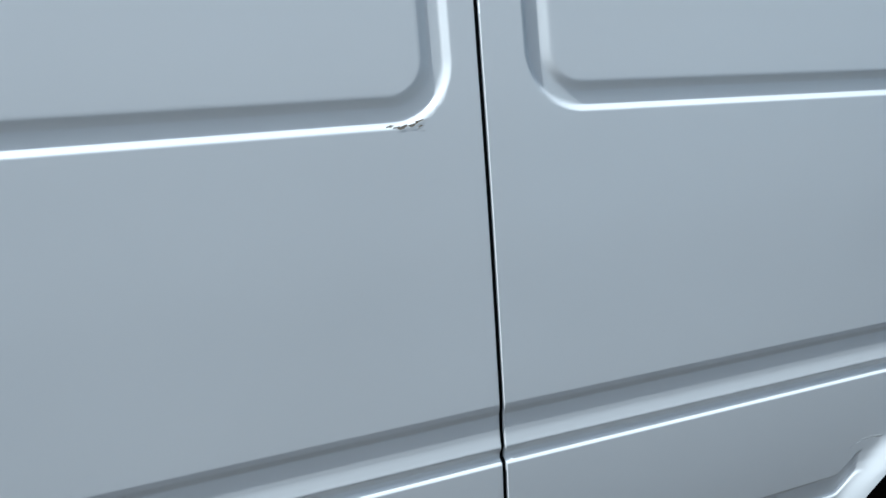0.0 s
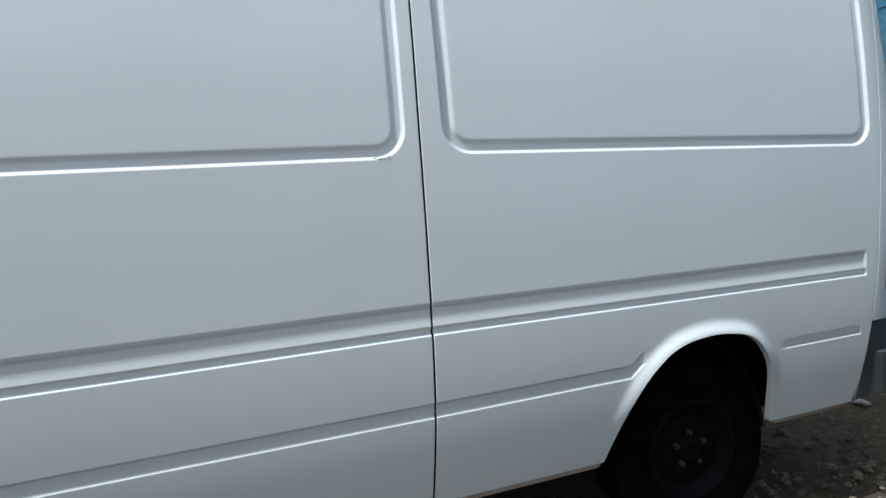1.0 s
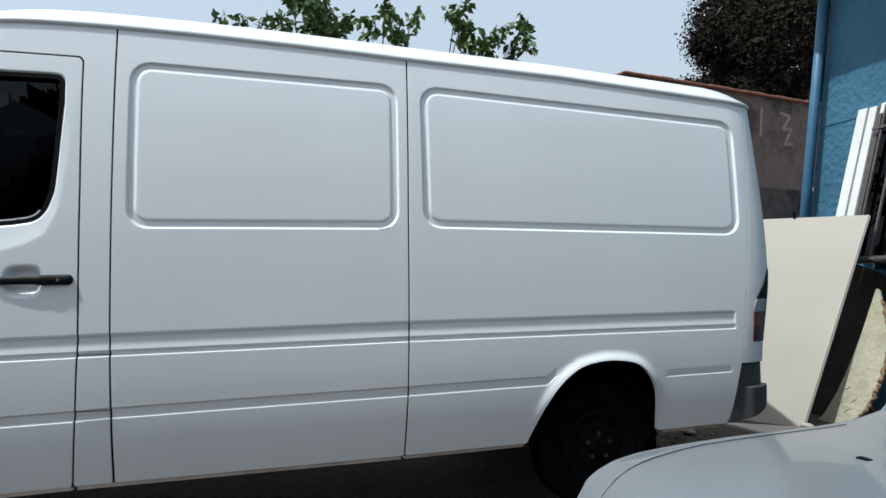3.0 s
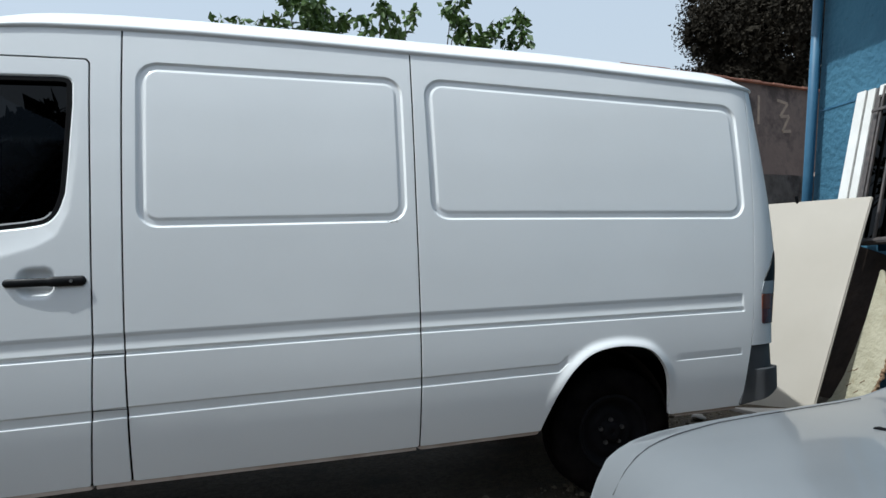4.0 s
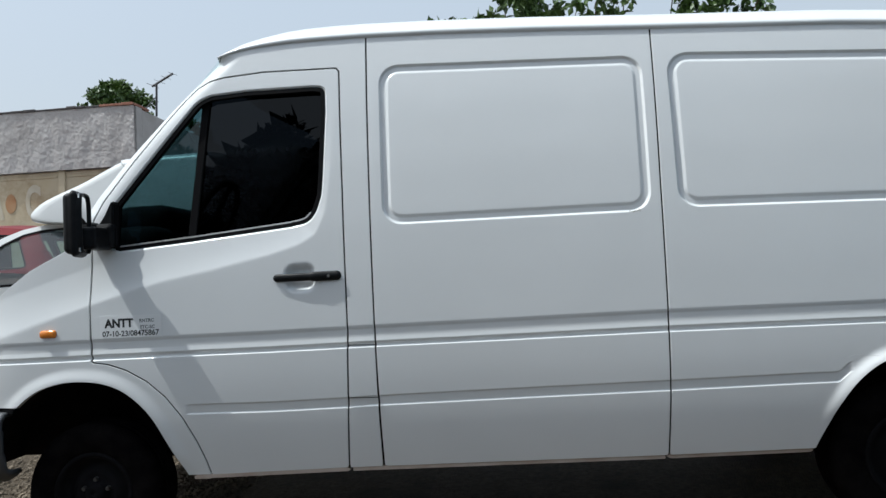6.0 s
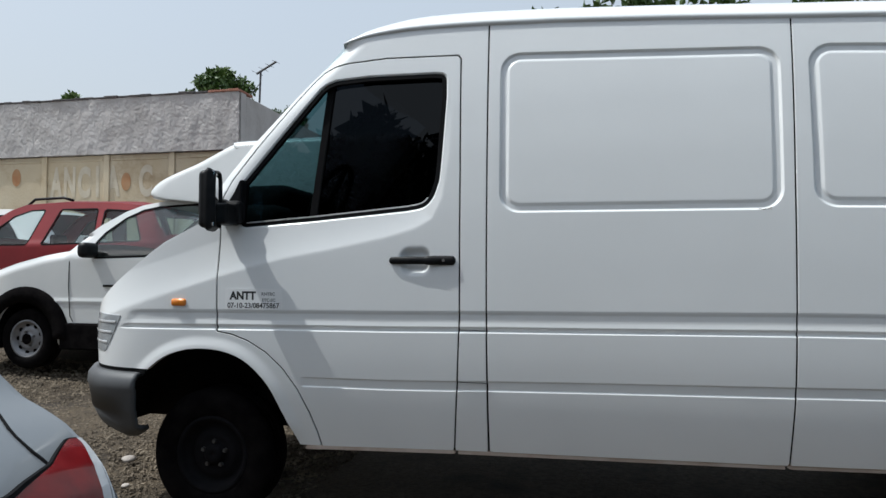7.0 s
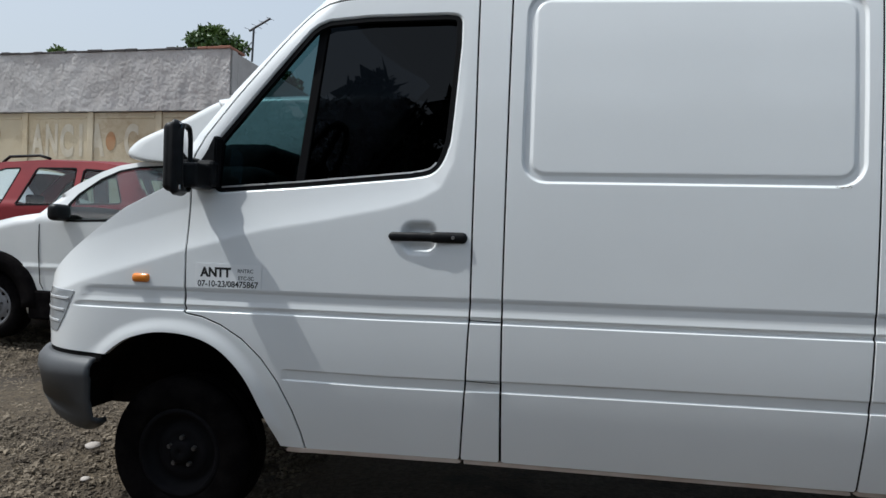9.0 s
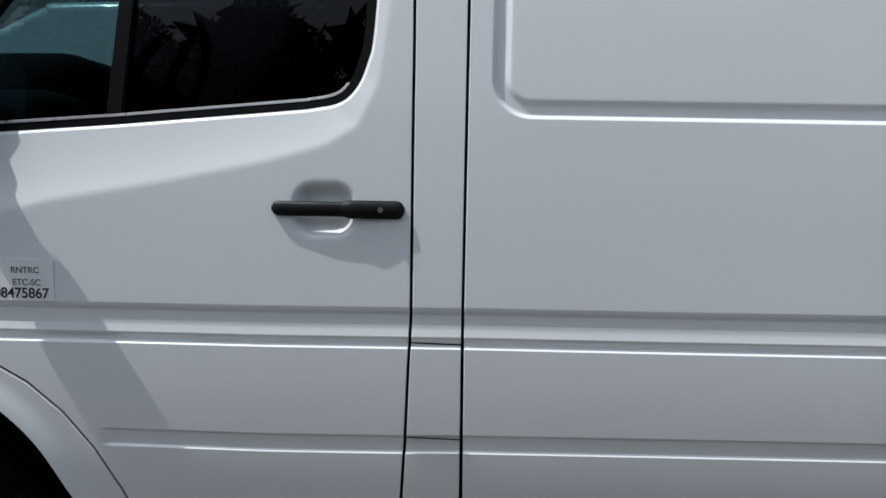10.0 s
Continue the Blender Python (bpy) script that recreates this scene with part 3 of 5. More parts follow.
        # bright line along the foot of the glass
        skin("window_trim", lambda x, z: mx(abs(WIN(x, z) + 0.0185) - 0.0028, mx(mx(z - 1.50, x - 1.085), 0.22 - x)), xs(0.18, 1.15, 0.004 if mir is None else 0.012), lines(1.37, 1.52, 0.002 if mir is None else 0.006),
             surf, M_CHROME, d, "bright trim strip", rim=0.012, mirror=mir, offset=0.003, fold=0.0004)
        # pillar frame round the door
        shield = poly_sdf([(0.045, 1.40), (0.045, 1.54), (0.09, 1.612), (0.24, 1.785), (0.476, 2.027), (0.586, 2.134), (0.672, 2.217), (0.70, 2.26), (1.0, 2.4), (1.338, 2.4), (1.3385, 1.0), (1.342, 0.40), (1.0, 0.30), (0.9, 1.5), (0.12, 1.405)])
        skin("door_pillar", lambda x, z: mx(mx(mx(shield(x, z), 0.0092 - DOOR_F(x, z)), mx(top(x, z), bot(x, z))), np.where(z < 1.3, 1.15 - x, -1)), xs(0.02, 1.36, st), zz, surf, M_VAN, v, "", mirror=mir, warp=belts)
        # load bay
        g2x = lambda z: np.interp(z, [0.4, 0.7, 1.0, 1.5, 2.2], [2.525, 2.541, 2.547, 2.553, 2.568])
        skin("side_panel", lambda x, z: mx(mx(1.3475 - x + np.interp(z, [0.4, 1.0], [0.006, 0]), x - g2x(z) + 0.0045), mx(top(x, z), bot(x, z))), grid(1.33, 2.585, a1[0], a1[1], 0.012) if mir is None else xs(1.33, 2.585, st), grid(ZB, 2.30, a1[2], a1[3], 0.010, BELT_Z) if mir is None else zz, surf, M_VAN, v, "", mirror=mir, warp=a1[4] if mir is None else belts)
        rearx = lambda z: np.interp(z, [0.4, 0.75, 0.95, 2.1], [4.160, 4.226, 4.252, 4.345])
        skin("rear_side_panel", lambda x, z: mx(mx(mx(g2x(z) + 0.0045 - x, x - rearx(z) + 0.0025), mx(top(x, z), bot(x, z))), -ARCH_R(x, z)), grid(2.51, 4.38, a2[0], a2[1], 0.009) if mir is None else xs(2.51, 4.38, st), grid(ZB, 2.30, a2[2], a2[3], 0.0085, BELT_Z) if mir is None else zz, surf, M_VAN, v, "", mirror=mir, warp=a2[4] if mir is None else belts)
        lamp = rounded([(4.296, 0.858), (4.60, 0.858), (4.60, 1.28), (4.415, 1.22), (4.37, 1.145), (4.326, 1.085), (4.303, 1.03)], 0.012)
        ru = lines(4.19, 4.4645, 0.006)
        skin("rear_corner", lambda x, z: mx(mx(rearx(z) + 0.0025 - x, x + lean_in(z) - 4.463), mx(mx(top(x, z), 0.757 - z), -lamp(x, z))), ru, zz, surf, M_VAN, v, "", mirror=mir)
        for lo, hi, lm, lb in ((0.80, 0.932, M_BROWNLENS, "dull red lens"), (0.934, 1.008, M_AMBERDIM, "dull amber lens"), (1.010, 1.072, M_HEADLAMP, "clear lens"), (1.074, 1.30, M_PLASTIC, "black lamp top")):
            skin("tail_lamp", lambda x, z: mx(mx(lamp(x, z) + 0.002, x + lean_in(z) - 4.4635), mx(lo - z, z - hi)), lines(4.27, 4.4645, 0.006), lines(0.80, 1.30, 0.01), surf, lm, v, lb, mirror=mir, offset=-0.004)
    # black strips behind the panel gaps, standing in for the shade inside them
    for nm, f, x0, x1, z0, z1 in (("gap_shade_strip", lambda x, z: np.maximum(abs(DOOR_F(x, z) - 0.004) - 0.012, BOT(x) - z), 0.07, 1.25, 0.40, 2.17),
                                  ("gap_shade_strip", lambda x, z: np.maximum(np.maximum(abs(x - 1.3435) - 0.010, BOT(x) + 0.004 - z), top(x, z)), 1.325, 1.362, 0.40, 2.30),
                                  ("gap_shade_strip", lambda x, z: np.maximum(np.maximum(abs(x - g2x(z)) - 0.010, BOT(x) + 0.004 - z), top(x, z)), 2.50, 2.59, 0.40, 2.26),
                                  ("gap_shade_strip", lambda x, z: np.maximum(np.maximum(abs(x - rearx(z)) - 0.010, 0.77 - z), top(x, z)), 4.14, 4.37, 0.74, 2.12)):
        skin(nm, f, lines(x0, x1, 0.005), lines(z0, z1, 0.012, BELT_Z), surf, M_RUBBER, v, "black strip standing in for the shade in the panel gap", rim=0, offset=0.006, warp=belts)
    for a, b in ((0.525, 1.19), (1.205, 2.52), (2.53, 3.080), (3.797, 4.155)):
        skin("sill_lip", lambda x, z: np.maximum(np.maximum(a - x, x - b), np.maximum(BOT(x) - 0.016 - z, z - BOT(x) + 0.0015)), lines(a - 0.01, b + 0.01, 0.02), lines(0.375, 0.465, 0.005), lambda u, z: (u, 0.054 + 0.0 * z), M_SILLDIRT, v, "dusty lower sill edge", rim=0.03)
    # roof: lip over the gutter, then a crowned skin
    us = np.concatenate([np.linspace(0.664, 1.0, 30), np.linspace(1.05, 4.30, 60), np.linspace(4.33, 4.418, 12)])
    prof = [(0.0, -0.012), (-0.010, -0.008), (-0.012, 0.004), (-0.004, 0.014), (0.018, 0.034), (0.06, 0.068), (0.12, 0.098), (0.22, 0.120), (0.40, 0.138), (0.66, 0.150), (0.90, 0.153)]
    verts, faces = [], []
    for u in us:
        f = float(np.interp(u, [0.655, 0.664, 0.675, 0.70, 0.75, 0.81, 0.87, 0.95, 1.03, 1.2], [0.0, 0.08, 0.25, 0.45, 0.66, 0.76, 0.84, 0.92, 0.965, 1.0]))
        t = 1 - smooth(4.20, 4.52, u) * 0.75
        row = []
        gy, gz = float(np.interp(GUTTER(u), BASE_Z, BASE_Y)) + float(tail(u + 0.045)), float(GUTTER(u))
        for dy, dz in prof:
            row.append((float(u) - 0.16 * (dy / 0.9) * (2 - dy / 0.9) * (1 - f), gy + dy * (0.965 - gy) / 0.90 * (min(1.0, f + 0.1) if dy < 0 else 1), gz + dz * f * t))
        full = row + [(x, 2 * WIDTH2 - y, z) for x, y, z in row[-2::-1]]
        verts += full
    n = len(prof) * 2 - 1
    for i in range(len(us) - 1):
        for j in range(n - 1):
            faces.append((i * n + j, (i + 1) * n + j, (i + 1) * n + j + 1, i * n + j + 1))
    mesh_ob("roof", verts, faces, M_VAN, v)
    # windscreen, bonnet, rear doors, floor
    verts, faces = [], []
    for i in range(9):
        k = i / 8
        xe, ze = 0.065 + 0.615 * k, 1.52 + 0.715 * k
        ye = 0.05 + 0.06 * k
        for j in range(13):
            w = j / 12
            bow = 1 - (2 * w - 1) ** 2
            verts.append((xe - 0.12 * bow * (1 - 0.6 * k), ye + (2 * WIDTH2 - 2 * ye) * w, ze - 0.10 * (1 - k) * bow + 0.0))
    for i in range(8):
        for j in range(12):
            faces.append((i * 13 + j, (i + 1) * 13 + j, (i + 1) * 13 + j + 1, i * 13 + j + 1))
    mesh_ob("windscreen", verts, faces, M_GLASS, v, "clear windscreen glass")
    verts, faces = [], []
    hx = np.concatenate([-0.87 * np.sin(np.linspace(math.pi / 2, 0.3, 30)), np.linspace(-0.24, 0.075, 14)])
    for x in hx:
        z = float(np.interp(x, HOOD_X, HOOD_Z))
        y0 = float(side_y(np.array([x]), np.array([z]))[0] + nose(x)) if x > -0.869 else 0.962
        for j in range(15):
            w = j / 14
            verts.append((x, y0 + (2 * WIDTH2 - 2 * y0) * w, z + 0.035 * max(0.0, math.sin(math.pi * w)) ** 0.7 - 0.002))
    for i in range(len(hx) - 1):
        for j in range(14):
            faces.append((i * 15 + j, (i + 1) * 15 + j, (i + 1) * 15 + j + 1, i * 15 + j + 1))
    mesh_ob("bonnet", verts, faces, M_VAN, v)
    bm = prism_bm([(4.36, 0.50), (4.398, 0.50), (4.402, 0.80), (4.442, 1.22), (4.430, 1.70), (4.408, 2.06), (4.37, 2.06), (4.40, 1.25)], 0.09, 1.84)
    for q in bm.verts:
        k = float(np.interp(q.co.z, BASE_Z, BASE_Y))
        q.co.y += k if q.co.y < 0.9 else -k
    part("rear_door", bm, M_VAN, v)
    # shade-black boxes; the wide floors also keep skylight off the ground below
    part("underbody", box_bm((0.10, 0.42, 0.37), (4.40, 1.51, 0.52), 0.04), M_SHADEBLACK, v, "underside with its shade put into a near-black colour")
    part("load_floor", box_bm((0.62, 0.09, 0.43), (3.0, 1.84, 0.54)), M_SHADEBLACK, v)
    part("tail_floor", box_bm((3.80, 0.12, 0.475), (4.38, 1.81, 0.54)), M_SHADEBLACK, v)
    part("bulkhead", box_bm((1.36, 0.13, 0.54), (1.39, 1.80, 2.22)), M_SEAT, v)
    for side in (0, 1):
        for cx, rr, rx in ((-0.01, 0.42, 0.535), (3.40, 0.40, 0.40)):
            bm = bmesh.new()
            n = 20
            y0, y1 = (0.10, 0.42) if side == 0 else (1.51, 1.83)
            ra = [bm.verts.new((cx + rx * math.cos(math.pi * k / n), y0, 0.405 + rr * math.sin(math.pi * k / n))) for k in range(n + 1)]
            rb = [bm.verts.new((cx + rx * math.cos(math.pi * k / n), y1, 0.405 + rr * math.sin(math.pi * k / n))) for k in range(n + 1)]
            for k in range(n):
                bm.faces.new((ra[k], ra[k + 1], rb[k + 1], rb[k]))
            bm.faces.new(rb if side == 0 else ra)
            part("wheel_well", bm, M_WELL, v, "wheel well with its shade put into a brown-black colour")
    # bumpers
    return v


VAN = van()


def bumper_front(v):
    ps = np.linspace(0, 1, 46)
    prof = [(0.020, 0.690), (-0.020, 0.688), (-0.036, 0.670), (-0.040, 0.640), (-0.032, 0.628), (-0.032, 0.540), (-0.026, 0.528), (-0.012, 0.450), (0.02, 0.395), (0.06, 0.375)]
    verts, faces = [], []
    for p in ps:
        x = -0.305 - 0.565 * math.sin(p * math.pi / 2)
        y = float(nose(x)) if p < 1 else 0.965
        for o, z in prof:
            k = p ** 1.5
            lift = (0.17 * p ** 0.8 if z < 0.46 else 0.07 * p ** 0.8 if z < 0.53 else 0.0) + max(0.0, 1 - p / 0.13) ** 2 * 0.8 * max(0.0, 0.47 - z)
            verts.append((x + o * k * 1.4, y + o * (1 - k) + 0.01, z + lift - 0.012))
    m = len(prof)
    half = list(verts)
    verts = half + [(x, 2 * WIDTH2 - y, z) for x, y, z in half]
    for s in (0, len(half)):
        for i in range(len(ps) - 1):
            for j in range(m - 1):
                f = (s + i * m + j, s + i * m + j + 1, s + (i + 1) * m + j + 1, s + (i + 1) * m + j)
                faces.append(f if s == 0 else f[::-1])
    ob = mesh_ob("front_bumper", verts, faces, M_BUMPER, v, "grey plastic front bumper")
    sol = ob.modifiers.new("thick", 'SOLIDIFY')
    sol.thickness = 0.02
    return ob


def bumper_rear(v):
    upper = [(4.236, 0.764), (4.50, 0.764), (4.50, 0.60), (4.30, 0.60), (4.208, 0.60)]
    lower = curve([(4.208, 0.632), (4.50, 0.632)], 2) + curve([(4.50, 0.60), (4.452, 0.575), (4.40, 0.530), (4.33, 0.497), (4.25, 0.475), (4.160, 0.462)], 4) + [(4.19, 0.55)]
    for mir in (None, WIDTH2):
        for nm, out, lim, k in (("bumper_corner", upper, 4.402, 0.0), ("bumper_foot", lower, 4.420, 0.020)):
            f = poly_sdf(out)
            sf = lambda u, z: (u, 0.024 - k * smooth(4.24, 4.30, u) + 0.06 * np.clip(0.62 - z, 0, 1) + tail(np.minimum(u + 4.463 - lim, 4.4645)))
            skin(nm, lambda x, z: np.maximum(f(x, z), x - lim), lines(4.13, lim + 0.001, 0.008), lines(0.42, 0.78, 0.008), sf, M_BUMPER, v, "grey plastic bumper corner", rim=0.04, mirror=mir, fold=0.004)
    part("rear_step", box_bm((4.35, 0.16, 0.48), (4.418, 1.77, 0.62), 0.02), M_BUMPER, v, "grey rear step")


bumper_front(VAN)
bumper_rear(VAN)


def wheel(name, x, y, z, r, width, rim_r, rim_mat, parent, flip=1, bolts=5, holes=0, deep=0.0, bolt_r=0.39):
    w = new(name)
    w.parent = parent
    h = width / 2
    tyre = [(rim_r, -h * 0.82), (rim_r + 0.02, -h * 0.95), (r - 0.07, -h), (r - 0.025, -h * 0.93), (r - 0.006, -h * 0.78), (r, -h * 0.6), (r, -h * 0.35), (r - 0.008, -h * 0.34), (r - 0.008, -h * 0.28),
            (r, -h * 0.27), (r, -0.006), (r - 0.008, -0.005), (r - 0.008, 0.005), (r, 0.006), (r, h * 0.6), (r - 0.006, h * 0.78), (r - 0.025, h * 0.93), (r - 0.07, h), (rim_r, h * 0.82)]
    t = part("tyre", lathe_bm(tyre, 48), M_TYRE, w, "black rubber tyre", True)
    f = -h
    rim = [(rim_r + 0.006, f * 0.86), (rim_r - 0.012, f * 0.90), (rim_r - 0.02, f * 0.7), (rim_r - 0.05, f * 0.35 + deep), (rim_r * 0.62, f * 0.55 + deep), (rim_r * 0.50, f * 0.60 + deep), (rim_r * 0.42, f * 0.60 + deep),
           (rim_r * 0.27, f * 0.52 + deep), (rim_r * 0.26, f * 0.75 + deep), (rim_r * 0.17, f * 0.82 + deep), (0.001, f * 0.82 + deep), (0.001, h * 0.3), (rim_r, h * 0.5)]
    rm = part("rim", lathe_bm(rim, 40), rim_mat, w, "", True)
    for k in range(bolts):
        a = 2 * math.pi * (k + 0.25) / bolts
        bm = bmesh.new()
        bmesh.ops.create_cone(bm, cap_ends=True, segments=6, radius1=0.012, radius2=0.009, depth=0.016)
        bm.transform(Matrix.Translation((rim_r * bolt_r * math.cos(a), f * 0.60 + deep - 0.006, rim_r * bolt_r * math.sin(a))) @ Matrix.Rotation(radians(90), 4, 'X'))
        part("bolt", bm, M_RIMBOLT, rm, "worn steel wheel bolt")
    # solid near-black blobs and cap give the shade inside vent holes and hub
    for k in range(holes):
        a = 2 * math.pi * (k + 0.5) / holes
        bm = bmesh.new()
        bmesh.ops.create_uvsphere(bm, u_segments=10, v_segments=6, radius=0.022)
        bm.transform(Matrix.Translation((rim_r * 0.75 * math.cos(a), f * 0.46 + deep, rim_r * 0.75 * math.sin(a))) @ Matrix.Diagonal((1, 0.35, 1, 1)))
        part("vent_hole", bm, M_SHADEBLACK, rm, "near-black blob standing in for a shaded vent hole")
    if holes:
        bm = lathe_bm([(rim_r * 0.30, f * 0.84 + deep), (rim_r * 0.28, f * 0.86 + deep), (0.001, f * 0.86 + deep), (0.001, f * 0.7)], 20)
        part("hub", bm, M_SHADEBLACK, rm, "near-black cap standing in for the shaded open hub", True)
    w.matrix_basis = pose(x, y, z, 0, 0, 0 if flip > 0 else 180)
    return w


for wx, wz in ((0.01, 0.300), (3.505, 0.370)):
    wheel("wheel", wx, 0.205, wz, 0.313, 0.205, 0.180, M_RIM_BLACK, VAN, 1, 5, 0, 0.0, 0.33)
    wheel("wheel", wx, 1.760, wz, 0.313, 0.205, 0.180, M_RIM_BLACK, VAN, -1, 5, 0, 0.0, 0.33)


# ---- van: small parts ----
def text_bm(words, size, width=None):
    """Letters as a flat mesh in the x-z plane, lower left at the origin."""
    cu = bpy.data.curves.new("writing", 'FONT')
    cu.body, cu.size, cu.extrude = words, size, 0.0002
    cu.offset = size * (0.042 if size > 0.045 else 0.015)
    tmp = bpy.data.objects.new("writing", cu)
    me = bpy.data.meshes.new_from_object(tmp)
    bpy.data.objects.remove(tmp)
    bm = bmesh.new()
    bm.from_mesh(me)
    bpy.data.meshes.remove(me)
    w = max(v.co.x for v in bm.verts)
    if width:
        bmesh.ops.scale(bm, vec=(width / w, 1, 1), verts=bm.verts)
    bm.transform(Matrix.Rotation(radians(90), 4, 'X'))
    return bm


def van_details(v):
    door = [o for o in v.children if o.name == "front_door"][0]
    # handle with lock
    n = 60
    pts = [(0.917 + 0.294 * i / n, -0.003 - 0.009 * float(smooth(0.0, 0.4, i / n)) + 0.011 * float(smooth(0.55, 1.0, i / n)), 1.224) for i in range(n + 1)]
    rad = [(0.0168 + 0.0038 * float(smooth(0.54, 0.60, i / n))) * math.sqrt(max(0.02, 1 - max(0.0, 1 - (min(i, n - i) + 0.15) / (0.065 * n)) ** 2)) for i in range(n + 1)]
    bm = tube_bm(pts, 0.016, 14, rad)
    for q in bm.verts:
        q.co.y = q.co.y * 0.58 + 0.003
    for x in (0.95, 1.12):
        extra = box_bm((x - 0.018, -0.006, 1.213), (x + 0.018, 0.006, 1.235), 0.004)
        me = bpy.data.meshes.new("stub")
        extra.to_mesh(me)
        extra.free()
        bm.from_mesh(me)
        bpy.data.meshes.remove(me)
    h = part("handle", bm, M_PLASTIC, door, "black plastic door handle", True)
    bm = bmesh.new()
    bmesh.ops.create_cone(bm, cap_ends=True, segments=16, radius1=0.007, radius2=0.006, depth=0.008)
    bm.transform(Matrix.Translation((1.160, -0.0105, 1.224)) @ Matrix.Rotation(radians(90), 4, 'X'))
    part("lock", bm, M_BOLT, h, "steel key lock")
    for z, y in ((0.708, 0.0075), (0.9275, 0.0095)):
        part("pillar_seam", tube_bm([(1.222 if z > 0.8 else 1.216, y, z), (1.344, y, z - 0.002)], 0.0015, 6), M_RUBBER, v, "thin dark seam on the pillar")
    # mirror: arm, head shell, glass
    mir = new("door_mirror")
    mir.parent = v
    bm = box_bm((0.095, -0.02, 1.395), (0.215, 0.035, 1.50), 0.018)
    part("mirror_foot", bm, M_PLASTIC, mir, "black mirror foot")
    part("mirror_cover", prism_bm([(0.104, 1.392), (0.206, 1.392), (0.214, 1.592), (0.203, 1.60), (0.170, 1.535), (0.145, 1.50), (0.104, 1.47)], 0.0, 0.05, 0.006), M_PLASTIC, mir, "black triangular mirror cover")
    turn = Matrix.Translation((0.124, -0.130, 0)) @ Matrix.Rotation(radians(17), 4, 'Z')
    bm = box_bm((-0.030, -0.070, 1.352), (0.034, 0.070, 1.628), 0.026, 6)
    for q in bm.verts:
        if q.co.x < 0.0:
            q.co.z = 1.50 + (q.co.z - 1.50) * 0.92
            q.co.y *= 0.86
    bm.transform(turn)
    part("mirror_shell", bm, M_PLASTIC, mir, "black mirror housing", True)
    bm = bmesh.new()
    ring = [[bm.verts.new((x, cy + (hy - k) * math.copysign(abs(math.cos(a)) ** 0.5, math.cos(a)), 1.492 + (0.128 - k) * math.copysign(abs(math.sin(a)) ** 0.5, math.sin(a))))
             for a in np.linspace(0, 2 * math.pi, 41)[:-1]] for x, k, cy, hy in ((0.020, 0.0, 0, 0.066), (0.046, 0.002, 0, 0.066), (0.046, 0.008, 0, 0.066), (0.034, 0.009, 0, 0.066))]
    for p, q in zip(ring, ring[1:]):
        for i in range(40):
            bm.faces.new((p[i], p[(i + 1) % 40], q[(i + 1) % 40], q[i]))
    bm.transform(turn)
    part("mirror_rim", bm, M_PLASTIC, mir, "black rim round the glass", True)
    bm = box_bm((0.0, -0.056, 1.372), (0.0375, 0.056, 1.612), 0.0015)
    bm.transform(turn)
    part("mirror_glass", bm, M_MIRROR, mir, "silvered mirror glass")
    part("mirror_arm", box_bm((0.12, -0.11, 1.385), (0.20, 0.02, 1.480), 0.014, 3), M_PLASTIC, mir, "black mirror arm housing")
    for z in (1.415, 1.49):
        part("mirror_arm", tube_bm([(0.13, 0.01, z), (0.125, -0.04, z), (0.105, -0.10, z + 0.005)], 0.017, 10), M_PLASTIC, mir, "", True)
    # indicator
    bm = box_bm((-0.138, 0.0, 1.013), (-0.062, 0.03, 1.048), 0.012, 3)
    bm.transform(Matrix.Translation((0, float(side_y(np.array([-0.10]), np.array([1.03]))[0]) - 0.012, 0)))
    part("side_indicator", bm, M_AMBER, v, "amber side indicator lamp", True)
    # headlamp, and a black strip drawn for the dark slit over the bumper
    hl = poly_sdf([(-0.90, 0.785), (-0.545, 0.785), (-0.49, 0.85), (-0.425, 0.962), (-0.90, 0.975)])
    nz = -0.87 * np.sin(np.linspace(math.pi / 2, math.asin(0.40 / 0.87), 64))
    for mirr in (None, WIDTH2):
        o = skin("headlamp", lambda x, z: np.maximum(hl(x, z), -0.862 - x), nz, lines(0.78, 1.03, 0.008), surf, M_HEADLAMP, v, "grey ribbed headlamp lens", rim=0.02, mirror=mirr, offset=-0.003)
        for zr in (0.83, 0.88, 0.93):
            skin("lens_rib", lambda x, z: np.maximum(np.maximum(hl(x, z) + 0.012, -0.862 - x), abs(z - zr) - 0.004), nz, lines(zr - 0.006, zr + 0.006, 0.003), surf, M_LENS, o, "bright rib of the lens", rim=0.004, mirror=mirr, offset=-0.0065)
        skin("bumper_gap", lambda x, z: np.maximum(abs(z - 0.703) - 0.0125, x + 0.275), np.concatenate([nz, lines(-0.42, -0.27, 0.01)]), lines(0.688, 0.718, 0.003), surf, M_RUBBER, v, "black strip standing in for the dark slit over the bumper", rim=0.02, mirror=mirr, offset=0.002)
    # permit sticker
    st = part("permit_sticker", box_bm((0.126, 0.0, 1.024), (0.405, 0.0012, 1.119)), M_STICKER, v, "white vinyl permit sticker with black lettering")
    st.location = (0.012, -0.001, -0.022)
    for words, x, z, size, width, m_ in (("ANTT", 0.150, 1.070, 0.050, 0.128, M_INK), ("RNTRC", 0.305, 1.088, 0.020, 0.066, M_INK_GREY), ("ETC-SC", 0.308, 1.060, 0.020, 0.066, M_INK_GREY),
                                         ("07-10-23/08475867", 0.137, 1.031, 0.033, 0.256, M_INK)):
        bm = text_bm(words, size, width)
        bm.transform(Matrix.Translation((x, -0.0003, z)))
        part("lettering", bm, m_, st, "printed lettering")
